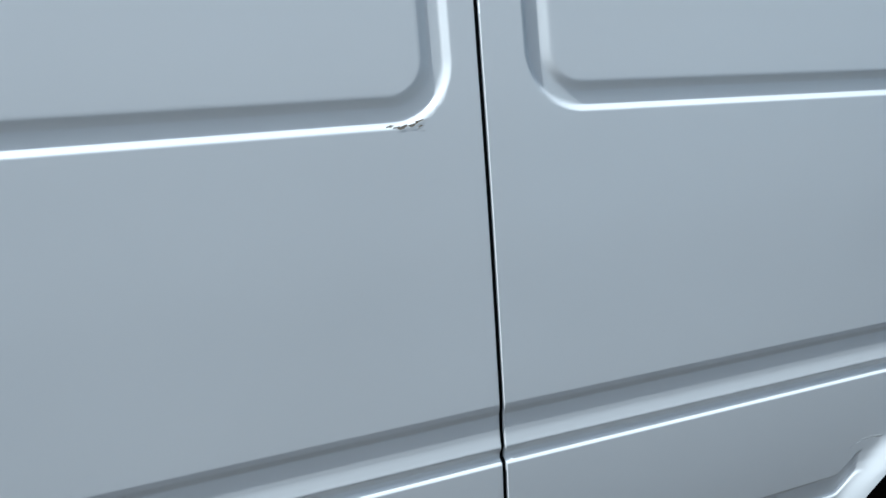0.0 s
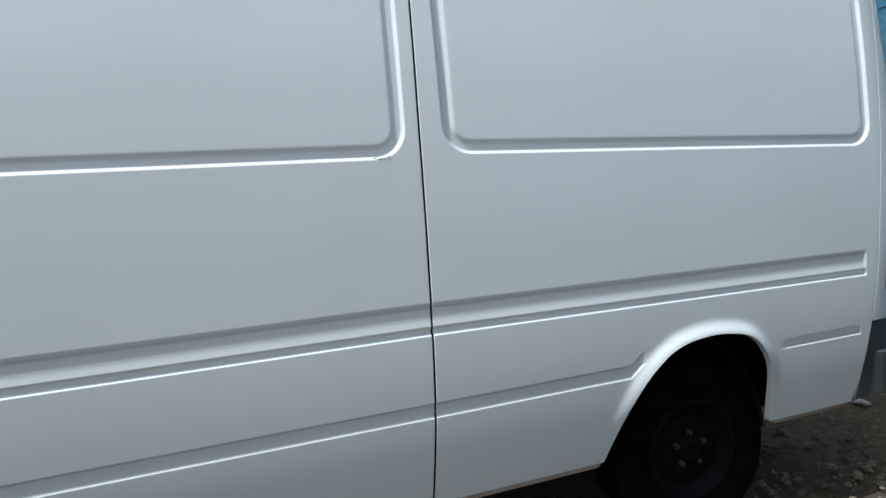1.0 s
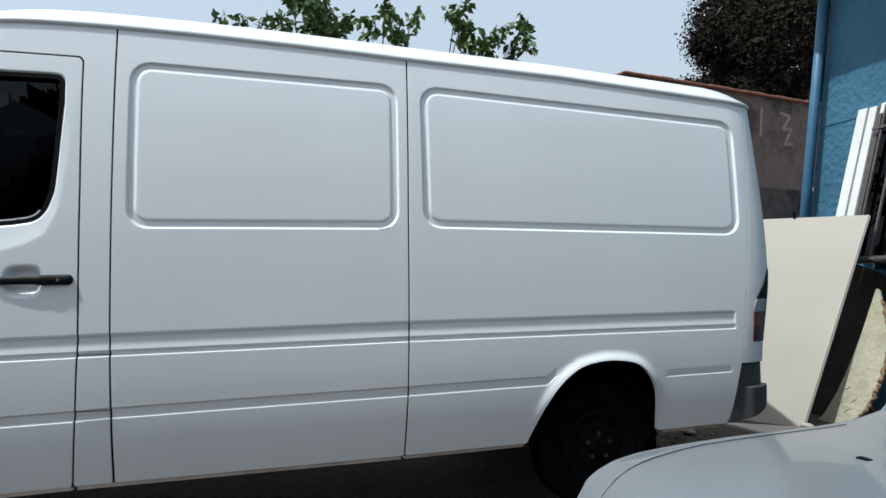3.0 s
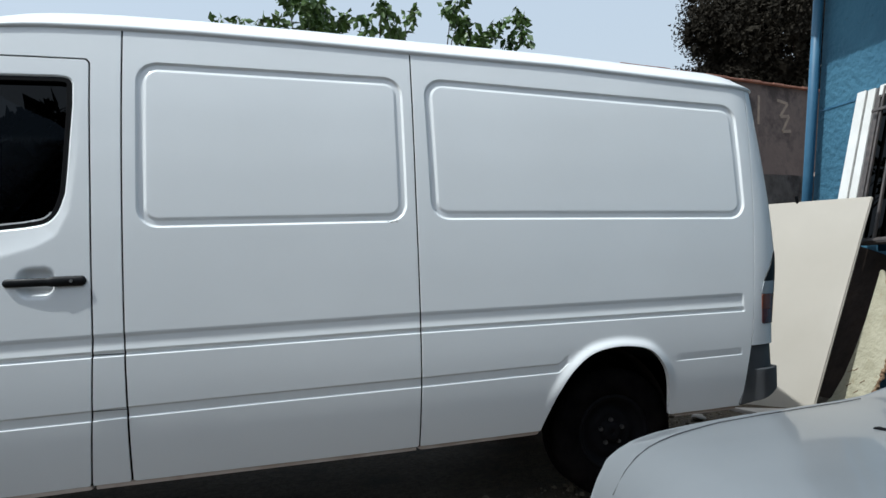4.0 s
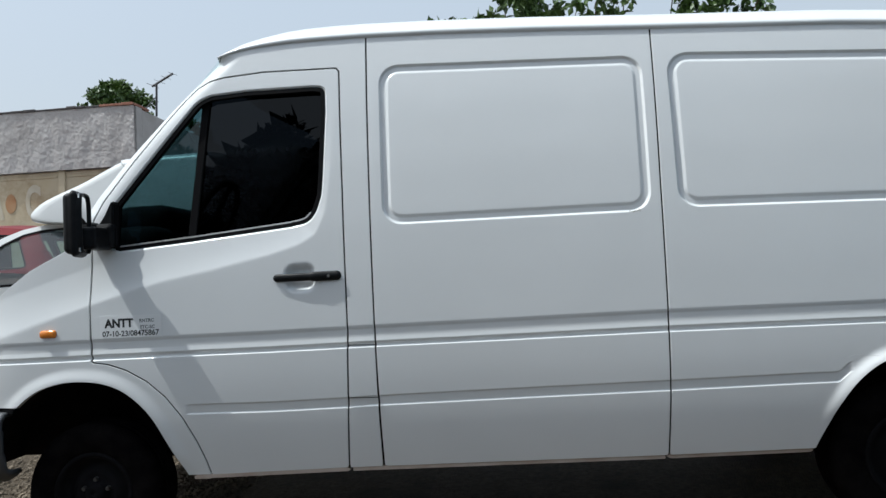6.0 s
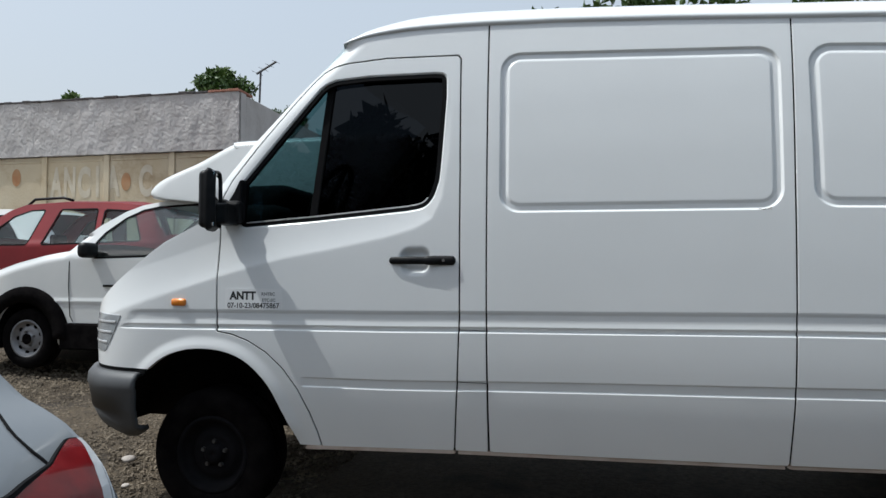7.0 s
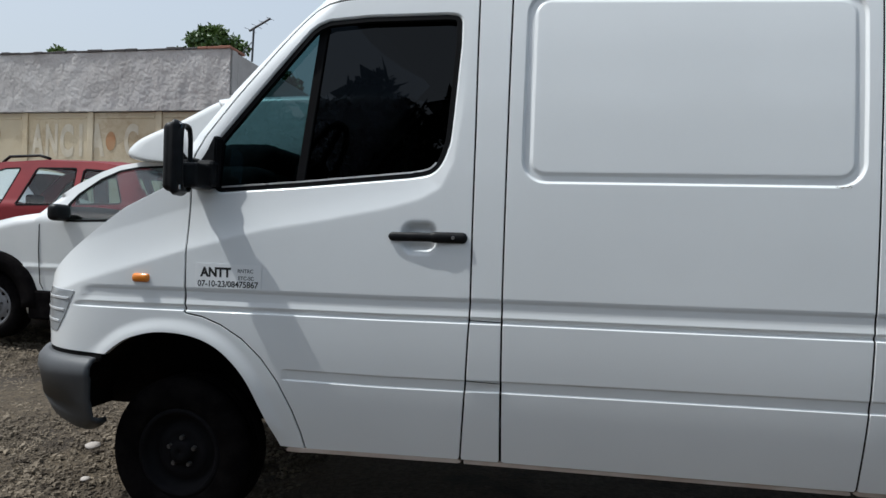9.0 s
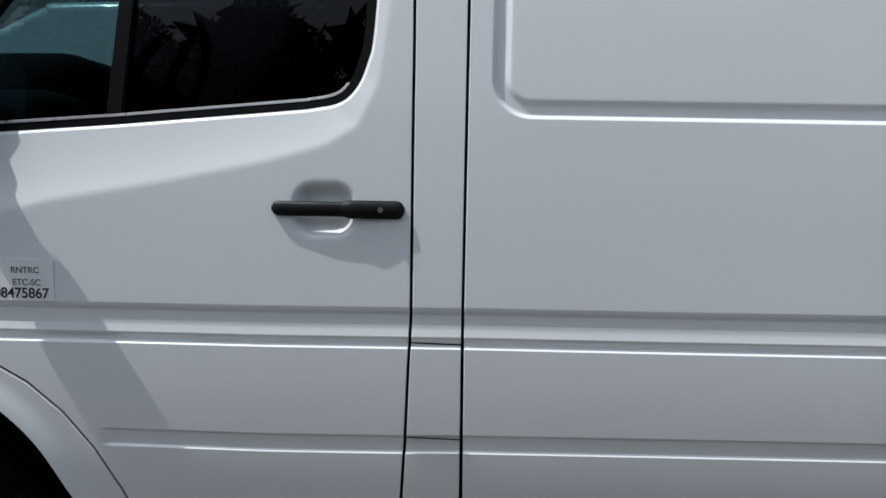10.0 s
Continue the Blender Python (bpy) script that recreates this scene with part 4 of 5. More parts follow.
    # cab: dashboard, steering wheel, seats
    part("dashboard", box_bm((-0.10, 0.14, 1.02), (0.34, 1.79, 1.50), 0.07, 3), M_SEAT, v, "dark grey dashboard", True)
    part("instrument_hood", box_bm((0.02, 0.28, 1.44), (0.32, 0.98, 1.615), 0.07, 4), M_SEAT, v, "dark hood over the instruments", True)
    bm = lathe_bm([(0.195 + 0.016 * math.cos(a), 0.016 * math.sin(a)) for a in np.linspace(0, 2 * math.pi, 9)[:-1]], 36)
    bm.transform(Matrix.Translation((0.43, 0.55, 1.56)) @ Matrix.Rotation(radians(-62), 4, 'Y') @ Matrix.Rotation(radians(90), 4, 'X'))
    sw = part("steering_wheel", bm, M_PLASTIC, v, "black steering wheel", True)
    for a in (0, 120, 240):
        bm = tube_bm([(0, 0, 0), (0.19 * math.cos(radians(a)), 0, 0.19 * math.sin(radians(a)))], 0.016, 8)
        bm.transform(Matrix.Translation((0.43, 0.55, 1.56)) @ Matrix.Rotation(radians(-62), 4, 'Y') @ Matrix.Rotation(radians(90), 4, 'X'))
        part("spoke", bm, M_PLASTIC, sw)
    for y in (0.20, 1.15):
        part("seat_base", box_bm((0.60, y, 0.80), (1.10, y + 0.52, 1.02), 0.06, 3), M_SEAT, v, "dark fabric seat", True)
        bm = box_bm((1.02, y, 0.98), (1.16, y + 0.52, 1.62), 0.06, 3)
        part("seat_back", bm, M_SEAT, v, "dark fabric seat back", True)
        part("headrest", box_bm((1.07, y + 0.13, 1.64), (1.16, y + 0.39, 1.84), 0.04, 3), M_SEAT, v, "", True)
    # dark lining inside the cab doors, pillars and roof
    part("cab_lining", box_bm((0.70, 0.16, 2.16), (1.36, 1.77, 2.19), 0.008), M_SEAT, v, "dark roof lining")
    for y0 in (0.10, 1.80):
        part("door_lining", box_bm((0.14, y0, 0.86), (1.20, y0 + 0.03, 1.375 if y0 < 1 else 1.43), 0.01), M_SEAT, v, "dark door lining")
    part("cab_floor", box_bm((0.56, 0.12, 0.56), (1.36, 1.81, 0.60)), M_SEAT, v)
    part("footwell", box_bm((0.05, 0.44, 0.56), (0.558, 1.49, 0.60)), M_SEAT, v)


van_details(VAN)


def paint_chip(v):
    rng = random.Random(2)
    for i in range(9):
        k = i / 8
        x, z, r = 2.415 + 0.046 * k + 0.006 * rng.random(), 1.4255 + 0.008 * k * k - 0.012 * rng.random() * k, rng.uniform(0.0015, 0.0042)
        bm = bmesh.new()
        bmesh.ops.create_circle(bm, cap_ends=True, segments=9, radius=r)
        for q in bm.verts:
            q.co *= rng.uniform(0.5, 1.4)
            q.co.x *= 1.9
            q.co.y *= 0.45
        y = float(side_y(np.array([x]), np.array([z]))[0])
        bm.transform(Matrix.Translation((x, y - 0.0012, z)) @ Matrix.Rotation(radians(90), 4, 'X') @ Matrix.Rotation(0.25, 4, 'Z'))
        part("paint_chip", bm, M_CHIP, v, "chipped brown patch in the paint")


paint_chip(VAN)


# ---- cars ----
SHAPE = {}


def car(name, label, m, top, paint, hw, sill, belt, arches, windows, screens, base_z=None, lean=0.42, plan=(0.5, 0.5), round_=(0.32, 0.30), glass_m=None,
        wheel_r=0.29, rim_m=None, bolts=4, holes=8, step=0.02, parts_top=(), wheel_in=0.10, mark=None):
    """A car whose nose points to local -x. top: (x, z) outline of bonnet, screens, roof and tail along the edge of the body side.
    screens: x ranges of the top that are glass."""
    c = thing(name, label, "car")
    tx, tz = [p[0] for p in top], [p[1] for p in top]
    x0, x1 = tx[0], tx[-1]
    T = lambda x: np.interp(x, tx, tz)
    bx, bz = [p[0] for p in belt], [p[1] for p in belt]
    B = lambda x: np.interp(x, bx, bz)
    glass_m = glass_m or M_GLASS

    def plan_y(x):
        a = np.clip((x0 + round_[0] * 2.2 - x) / (round_[0] * 2.2), 0, 1)
        b = np.clip((x - x1 + round_[1] * 2.2) / (round_[1] * 2.2), 0, 1)
        return hw * plan[0] * (1 - np.sqrt(1 - a ** 3 * 0.999)) + hw * plan[1] * (1 - np.sqrt(1 - b ** 3 * 0.999))

    afs = [(lambda x, z, a=a: np.hypot(x - a[0], z - a[1]) - a[2]) for a in arches]

    def sy(x, z):
        over = np.maximum(0, z - B(x))
        y = lean * over * smooth(0.0, 0.10, over) + 0.05 * np.clip((sill + 0.22 - z) / 0.22, 0, 1) ** 2
        y = y + 0.035 * smooth(0.10, 0.0, T(x) - z) ** 2 * (over < 0.25)
        y = y - 0.010 * smooth(0.03, 0.0, abs(z - (sill + 0.42)))
        for f in afs:
            y = y - 0.018 * smooth(0.06, 0.0, f(x, z))
        return y

    sf = lambda u, z: (u, sy(u, z) + plan_y(u))
    wins = [poly_sdf(inset(w, 0.03), 0.03) for w in windows]

    def body(x, z):
        r = np.maximum(z - T(x), sill - z)
        for f in afs:
            r = np.maximum(r, -f(x, z))
        for f in wins:
            r = np.maximum(r, -f(x, z))
        return r
    us = lines(x0 + 0.001, x1 - 0.001, step)
    zs = lines(sill - 0.02, max(tz) + 0.02, step)
    for mir in (None, hw):
        b = skin("body_side", body, us, zs, sf, paint, c, "", rim=0.03, mirror=mir)
        for f in wins:
            skin("side_window", lambda x, z, f=f: f(x, z) + 0.006, us, zs, sf, glass_m, c, "car window glass", rim=0, mirror=mir, offset=0.012)
            skin("window_rubber", lambda x, z, f=f: np.maximum(f(x, z) - 0.006, -(f(x, z) + 0.012)), lines(x0, x1, step * 0.6), lines(0.7, max(tz), step * 0.6), sf, M_RUBBER, c, "black window rubber", rim=0.01, mirror=mir, offset=-0.002)
    # top skin, split where the glass is
    xs = sorted(set([x0, x1] + [s for r in screens for s in r]))
    names = iter(parts_top or ["bonnet", "windscreen", "roof", "rear_window", "tailgate"])
    for a, b in zip(xs, xs[1:]):
        if b - a < 0.01:
            continue
        is_glass = any(abs(a - r[0]) < 1e-6 for r in screens)
        uu = np.linspace(a + (0.001 if a == x0 else 0), b - (0.001 if b == x1 else 0), max(6, int((b - a) / 0.03)))
        verts, faces, n = [], [], 17
        for u in uu:
            z = float(T(u))
            y0 = float(sy(np.array([u]), np.array([z]))[0] + plan_y(np.array([u]))[0])
            for j in range(n):
                w = j / (n - 1)
                verts.append((u - 0.06 * math.sin(math.pi * w) * (1 if u < (x0 + x1) / 2 else -1), y0 + (2 * hw - 2 * y0) * w, z - 0.001 + 0.055 * (max(0.0, math.sin(math.pi * w)) ** 0.7)))
        for i in range(len(uu) - 1):
            for j in range(n - 1):
                faces.append((i * n + j, (i + 1) * n + j, (i + 1) * n + j + 1, i * n + j + 1))
        mesh_ob(next(names, "panel"), verts, faces, glass_m if is_glass else paint, c, "car glass" if is_glass else "")
    part("floor_pan", box_bm((x0 + 0.25, 0.30, sill - 0.02), (x1 - 0.2, 2 * hw - 0.30, sill + 0.16)), M_SHADEBLACK, c, "dark underside")
    part("dashboard", box_bm((min(p[0] for w in windows for p in w) - 0.1, 0.2, 0.62), (min(p[0] for w in windows for p in w) + 0.3, 2 * hw - 0.2, 0.86), 0.05), M_SEAT, c, "dark dashboard") if windows else None
    if windows:
        wx0 = min(p[0] for w in windows for p in w)
        for y in (0.28, 2 * hw - 0.78):
            part("seat", box_bm((wx0 + 0.75, y, 0.45), (wx0 + 0.9, y + 0.48, 1.05), 0.05), M_SEAT, c, "dark seat back")
            part("headrest", box_bm((wx0 + 0.80, y + 0.12, 1.08), (wx0 + 0.9, y + 0.36, 1.24), 0.03), M_SEAT, c)
    for a in arches:
        for y, fl in ((wheel_in, 1), (2 * hw - wheel_in, -1)):
            wheel("wheel", a[0], y, wheel_r, wheel_r, 0.185, wheel_r * 0.62, rim_m or M_RIM, c, fl, bolts, holes)
            part("wheel_well", box_bm((a[0] - a[2] + 0.02, y + (0.12 if fl > 0 else -0.30), sill), (a[0] + a[2] - 0.02, y + (0.30 if fl > 0 else -0.12), a[1] + a[2] - 0.02), 0.03), M_SHADEBLACK, c, "dark wheel well")
    c.matrix_basis = m
    SHAPE[name] = (T, sf, sy, plan_y, hw, x0, x1)
    return c


# ---- the yard's cars ----
# silver car whose bonnet reaches into the gap behind the viewer's way
S_TOP = [(0.0, 0.42), (0.04, 0.525), (0.09, 0.585), (0.13, 0.615), (0.18, 0.642), (0.23, 0.657), (0.32, 0.669), (0.46, 0.678), (0.66, 0.688), (0.97, 0.698), (1.12, 0.708), (1.25, 0.735), (1.70, 1.14), (1.95, 1.32), (2.4, 1.36), (3.0, 1.33), (3.5, 1.13), (3.75, 0.86), (3.82, 0.55)]
silver = car("silver_car", "dull silver grey car with a bare bonnet parked beside the van", pose(2.748, -2.585, 0), S_TOP, M_SILVER, 0.82, 0.20, [(0, 0.9), (4, 0.92)],
             [(0.72, 0.30, 0.33), (3.15, 0.30, 0.33)], [[(1.45, 0.90), (1.95, 1.28), (2.38, 1.30), (2.38, 0.90)], [(2.45, 0.90), (2.45, 1.30), (2.95, 1.27), (3.25, 0.95)]], [(1.25, 1.90), (3.05, 3.55)], step=0.025, plan=(0.25, 0.5))
# silver hatchback whose tail shows past the van's nose
H_TOP = [(-3.30, 0.55), (-3.2, 0.72), (-2.5, 0.93), (-2.35, 0.98), (-1.75, 1.38), (-1.5, 1.46), (-0.9, 1.49), (-0.50, 1.44), (-0.30, 1.385), (-0.08, 1.275), (0.072, 1.193), (0.209, 1.106), (0.257, 1.065), (0.276, 1.045), (0.307, 1.010), (0.351, 0.978), (0.396, 0.961), (0.436, 0.944), (0.464, 0.927), (0.495, 0.910), (0.523, 0.889), (0.551, 0.858), (0.567, 0.82), (0.576, 0.77), (0.584, 0.695), (0.60, 0.50), (0.602, 0.30)]
hatch = car("silver_hatchback", "light silver hatchback parked with its tail toward the van's door", pose(0.50, -3.435, 0), H_TOP, M_SILVER, 0.82, 0.20, [(-4, 0.92), (-0.6, 0.98), (0.05, 1.25), (1, 1.25)],
            [(-2.65, 0.30, 0.33), (-0.12, 0.30, 0.33)], [[(-2.15, 0.95), (-1.65, 1.33), (-1.2, 1.36), (-1.2, 0.95)], [(-1.12, 0.95), (-1.12, 1.36), (-0.75, 1.35), (-0.52, 1.05)]], [(-2.30, -1.62), (-0.50, 0.02)],
            step=0.02, round_=(0.32, 0.17), plan=(0.5, 0.14))


def hatch_tail(c):
    tt, sf, sy, plan_y, hw, x0, x1 = SHAPE["silver_hatchback"]

    def top_z(x, y):
        """Height of the tail's top skin over the plan."""
        u, b = x, 0.0
        for _ in range(8):
            u = min(x - 0.06 * b, x1 - 0.002)
            z = float(tt(u))
            y0 = float(sy(np.array([u]), np.array([z]))[0] + plan_y(np.array([u]))[0])
            w = min(1.0, max(0.0, (y - y0) / (2 * hw - 2 * y0)))
            b = math.sin(math.pi * w)
        return z - 0.001 + 0.055 * max(0.0, b) ** 0.7, w

    front = lambda y: float(np.interp(y, [1.291, 1.376, 1.415, 1.474, 1.524, 1.549, 1.602], [0.573, 0.558, 0.545, 0.525, 0.496, 0.482, 0.473]))
    for s in (1, -1):
        flip = (lambda y: y) if s > 0 else (lambda y: 2 * hw - y)
        # lamp laid into the corner: red inside, clear towards the side
        for name, inner, mm, lb in (("tail_lamp", True, M_REDLENS, "red tail lamp"), ("lamp_side", False, M_LENS, "clear outer lamp lens")):
            verts, faces, n = [], [], 26
            edge = lambda x: 1.570 - 0.55 * max(0.0, x - 0.489)
            for i in range(n):
                for k in range(n):
                    a, q = i / (n - 1), k / (n - 1)
                    x = front(1.322 + 0.236 * q) * (1 - a) + 0.612 * a
                    for _ in range(3):
                        far = 2 * hw - 0.04 - float(plan_y(np.array([min(x, x1 - 0.01)]))[0])
                        y = 1.322 + (edge(x) - 1.322) * q if inner else edge(x) + max(0.004, far - edge(x)) * q
                        x = front(y) * (1 - a) + 0.612 * a
                    verts.append((x, flip(y), top_z(x, y)[0] + 0.005))
            for i in range(n - 1):
                for k in range(n - 1):
                    f = (i * n + k, (i + 1) * n + k, (i + 1) * n + k + 1, i * n + k + 1)
                    faces.append(f if s > 0 else f[::-1])
            mesh_ob(name, verts, faces, mm, c, lb)
        # dark gaps of the lid and round the lamp
        lid = [(0.10, 1.583), (0.196, 1.577), (0.259, 1.570), (0.327, 1.547), (0.392, 1.510), (0.457, 1.475), (0.497, 1.471), (0.525, 1.474)]
        xs = np.linspace(0.10, 0.525, 30)
        pts = [(x, np.interp(x, [p[0] for p in lid], [p[1] for p in lid])) for x in xs]
        part("boot_seam", tube_bm([(x, flip(y), top_z(x, y)[0] + 0.0) for x, y in pts], 0.0025, 6), M_RUBBER, c, "dark seam of the tailgate")
        ys = np.linspace(1.353, 1.574, 24)
        part("lamp_gap", tube_bm([(front(y) - 0.004, flip(y), top_z(front(y) - 0.004, y)[0] + 0.001) for y in ys], 0.006, 6, [0.006 - 0.0035 * k / 23 for k in range(24)]), M_RUBBER, c, "dark gap along the lamp")
    side = poly_sdf([(0.482, 0.93), (0.501, 0.82), (0.545, 0.757), (0.70, 0.757), (0.70, 0.93)])
    for mir in (hw, None):
        skin("lamp_side", lambda x, z: np.maximum(np.maximum(side(x, z), z - tt(x) + 0.004), x - x1 + 0.004), lines(0.47, x1 - 0.001, 0.008), lines(0.74, 0.95, 0.008), sf, M_LENS, c, "clear outer lamp lens", rim=0.01, mirror=mir, offset=-0.004)
    part("rear_bumper", box_bm((0.42, 0.06, 0.30), (0.65, 1.58, 0.56), 0.06, 3), M_SILVER, c, "", True)
    part("number_plate", box_bm((0.645, 0.55, 0.42), (0.655, 1.09, 0.53), 0.003), M_STICKER, c, "blank number plate")


hatch_tail(hatch)
# marks on the silver bonnet
for nm, lo, hi, mm, lb in (("washer_nozzle", (0.70, 1.137, 0.0), (0.722, 1.173, 0.02), M_RUBBER, "black washer nozzle"),):
    part(nm, box_bm((lo[0], lo[1], 0.725), (hi[0], hi[1], 0.740), 0.004), mm, silver, lb)


def bonnet_crease(c):
    """Thin gaps between the bonnet and the wings, drawing in towards the nose."""
    tt, sf, sy, plan_y, hw, x0, x1 = SHAPE["silver_car"]
    for s in (1, -1):
        pts = []
        for i in range(21):
            x = 0.07 + 0.98 * i / 20
            z, y0 = float(tt(x)), float(sy(np.array([x]), tt(np.array([x])))[0] + plan_y(np.array([x]))[0])
            y = float(np.interp(x, [0.07, 0.16, 0.27, 0.39, 0.51, 0.9, 1.1], [0.285, 0.24, 0.192, 0.15, 0.115, 0.10, 0.10]))
            w = max(0.01, (y - y0) / (2 * hw - 2 * y0))
            b = math.sin(math.pi * w)
            pts.append((x - 0.06 * b, y if s < 0 else 2 * hw - y, z + 0.0004 + 0.055 * b ** 0.7))
        part("bonnet_seam", tube_bm(pts, 0.0018, 6), M_BUMPER, c, "thin dark bonnet seam")


bonnet_crease(silver)

# white pickup with a tall cargo box, beyond the van's nose
PX, PY, PZ = -3.50, 2.62, 0.22
P_TOP = [(-0.72, 0.55), (-0.70, 0.76), (-0.55, 0.90), (-0.1, 1.03), (0.20, 1.10), (0.42, 1.135), (0.51, 1.225), (0.71, 1.39), (0.93, 1.52), (1.10, 1.585), (1.29, 1.615), (1.62, 1.64), (2.05, 1.64), (2.12, 1.30), (2.13, 1.00), (3.75, 1.0), (3.80, 0.55)]
pickup = car("white_pickup", "white pickup with black wheel arches and a white cargo box", pose(PX, PY, PZ), P_TOP, M_WHITECAR, 0.80, 0.24, [(-1, 1.05), (4, 1.05)],
             [(0.0, 0.31, 0.355), (2.70, 0.31, 0.355)], [[(0.74, 1.07), (0.71, 1.22), (0.78, 1.315), (0.953, 1.455), (1.12, 1.535), (1.29, 1.568), (1.62, 1.585), (1.88, 1.59), (1.90, 1.10)]], [(0.46, 1.05)], step=0.016, glass_m=M_GLASS_SMOKE, rim_m=M_RIM, holes=9)


def pickup_extras(c):
    for cx in (0.0, 2.70):
        bm = bmesh.new()
        n = 22
        ra, rb, rc = [], [], []
        for k in range(n + 1):
            a = math.pi * k / n
            for ring, r, y in ((ra, 0.345, -0.022), (rb, 0.475, -0.028), (rc, 0.49, 0.012)):
                ring.append(bm.verts.new((cx + r * math.cos(a), y, 0.30 + r * math.sin(a))))
        for k in range(n):
            bm.faces.new((ra[k], ra[k + 1], rb[k + 1], rb[k]))
            bm.faces.new((rb[k], rb[k + 1], rc[k + 1], rc[k]))
        o = part("arch_trim", bm, M_TYRE, c, "black plastic arch trim", True)
        sm = o.modifiers.new("thick", 'SOLIDIFY')
        sm.thickness = 0.012
    part("front_bumper", box_bm((-0.80, -0.02, 0.18), (-0.33, 1.62, 0.60), 0.06, 3), M_RUBBER, c, "black front bumper", True)
    bm = box_bm((0.69, -0.17, 1.07), (0.80, 0.02, 1.215), 0.045, 4)
    part("door_mirror", bm, M_PLASTIC, c, "black door mirror", True)
    for x, z0, z1 in ((0.48, 0.34, 1.04),):
        part("door_seam", tube_bm([(x + 0.10, 0.035, z0), (x + 0.03, -0.012, z0 + 0.18), (x, -0.004, 0.8), (x, 0.0, z1)], 0.004, 6), M_RUBBER, c, "dark door seam")
    part("sill_trim", box_bm((0.40, -0.026, 0.20), (2.28, 0.05, 0.455), 0.02), M_TYRE, c, "black plastic sill cladding")
    part("door_trim", box_bm((0.86, -0.014, 0.80), (1.06, 0.0, 0.82), 0.003), M_PLASTIC, c, "black trim strip")
    # cargo box with a sloping front
    out = curve([(1.32, 1.625), (1.24, 1.65), (1.215, 1.71), (1.30, 1.80), (1.45, 1.875), (1.70, 1.975), (1.92, 2.085), (2.06, 2.15), (2.22, 2.18), (3.66, 2.19), (3.74, 2.10)], 5) + [(3.76, 1.02), (2.16, 1.02), (2.14, 1.55)]
    n, rings, bm = len(out), [], bmesh.new()
    for y, k in ((0.055, 0.86), (0.058, 0.90), (0.072, 0.935), (0.098, 0.962), (0.135, 0.982), (0.19, 0.995), (0.27, 1.0), (1.33, 1.0), (1.41, 0.995), (1.465, 0.982), (1.502, 0.962), (1.528, 0.935), (1.542, 0.90), (1.545, 0.86)):
        ring = []
        for x, z in out:
            q, r = 2.6 + (x - 2.6) * k, 1.60 + (z - 1.60) * k if z > 1.6 else z
            ring.append(bm.verts.new((q, 0.80 + (y - 0.80) * (1 - 0.20 * max(0.0, r - 1.6)), r)))
        rings.append(ring)
    for a, b in zip(rings, rings[1:]):
        for k in range(n):
            bm.faces.new((a[k], a[(k + 1) % n], b[(k + 1) % n], b[k]))
    bm.faces.new(rings[0])
    bm.faces.new(rings[-1][::-1])
    bmesh.ops.recalc_face_normals(bm, faces=bm.faces[:])
    part("cargo_box", bm, M_WHITECAR, c, "white fibreglass cargo box", True)


pickup_extras(pickup)

# faded red estate behind the pickup
R_TOP = [(-0.85, 0.70), (-0.5, 0.95), (0.25, 1.12), (0.40, 1.18), (1.00, 1.56), (1.20, 1.63), (1.8, 1.66), (2.6, 1.64), (3.1, 1.58), (3.35, 1.10), (3.40, 0.6)]
red = car("red_estate_car", "faded red estate car with roof rails", pose(-6.75, 4.45, 0.42), R_TOP, M_RED, 0.84, 0.25, [(-1, 1.04), (4, 1.06)],
          [(0.0, 0.31, 0.34), (2.60, 0.31, 0.34)], [[(0.62, 1.08), (1.08, 1.47), (1.32, 1.55), (1.55, 1.56), (1.44, 1.08)], [(1.65, 1.08), (1.78, 1.56), (2.35, 1.56), (2.42, 1.10)], [(2.50, 1.10), (2.45, 1.55), (2.9, 1.52), (3.1, 1.12)]], [(0.36, 1.12), (3.12, 3.3)], step=0.025)
for y in (0.34, 1.34):
    part("roof_rail", tube_bm([(1.15, y, 1.64), (1.25, y, 1.715), (1.7, y, 1.73), (1.85, y, 1.69)], 0.018, 8), M_PLASTIC, red, "dark roof rail", True)
car("white_hatchback", "white hatchback parked behind the red car", pose(-9.9, 6.1, 0.52), R_TOP, M_WHITECAR, 0.84, 0.25, [(-1, 1.04), (4, 1.06)],
             [(0.0, 0.31, 0.34), (2.60, 0.31, 0.34)], [[(0.62, 1.08), (1.08, 1.47), (1.32, 1.55), (1.55, 1.56), (1.50, 1.08)], [(1.66, 1.08), (1.70, 1.56), (2.35, 1.56), (2.85, 1.10)]], [(0.36, 1.12), (3.12, 3.3)], step=0.04, glass_m=M_GLASS_DARK)


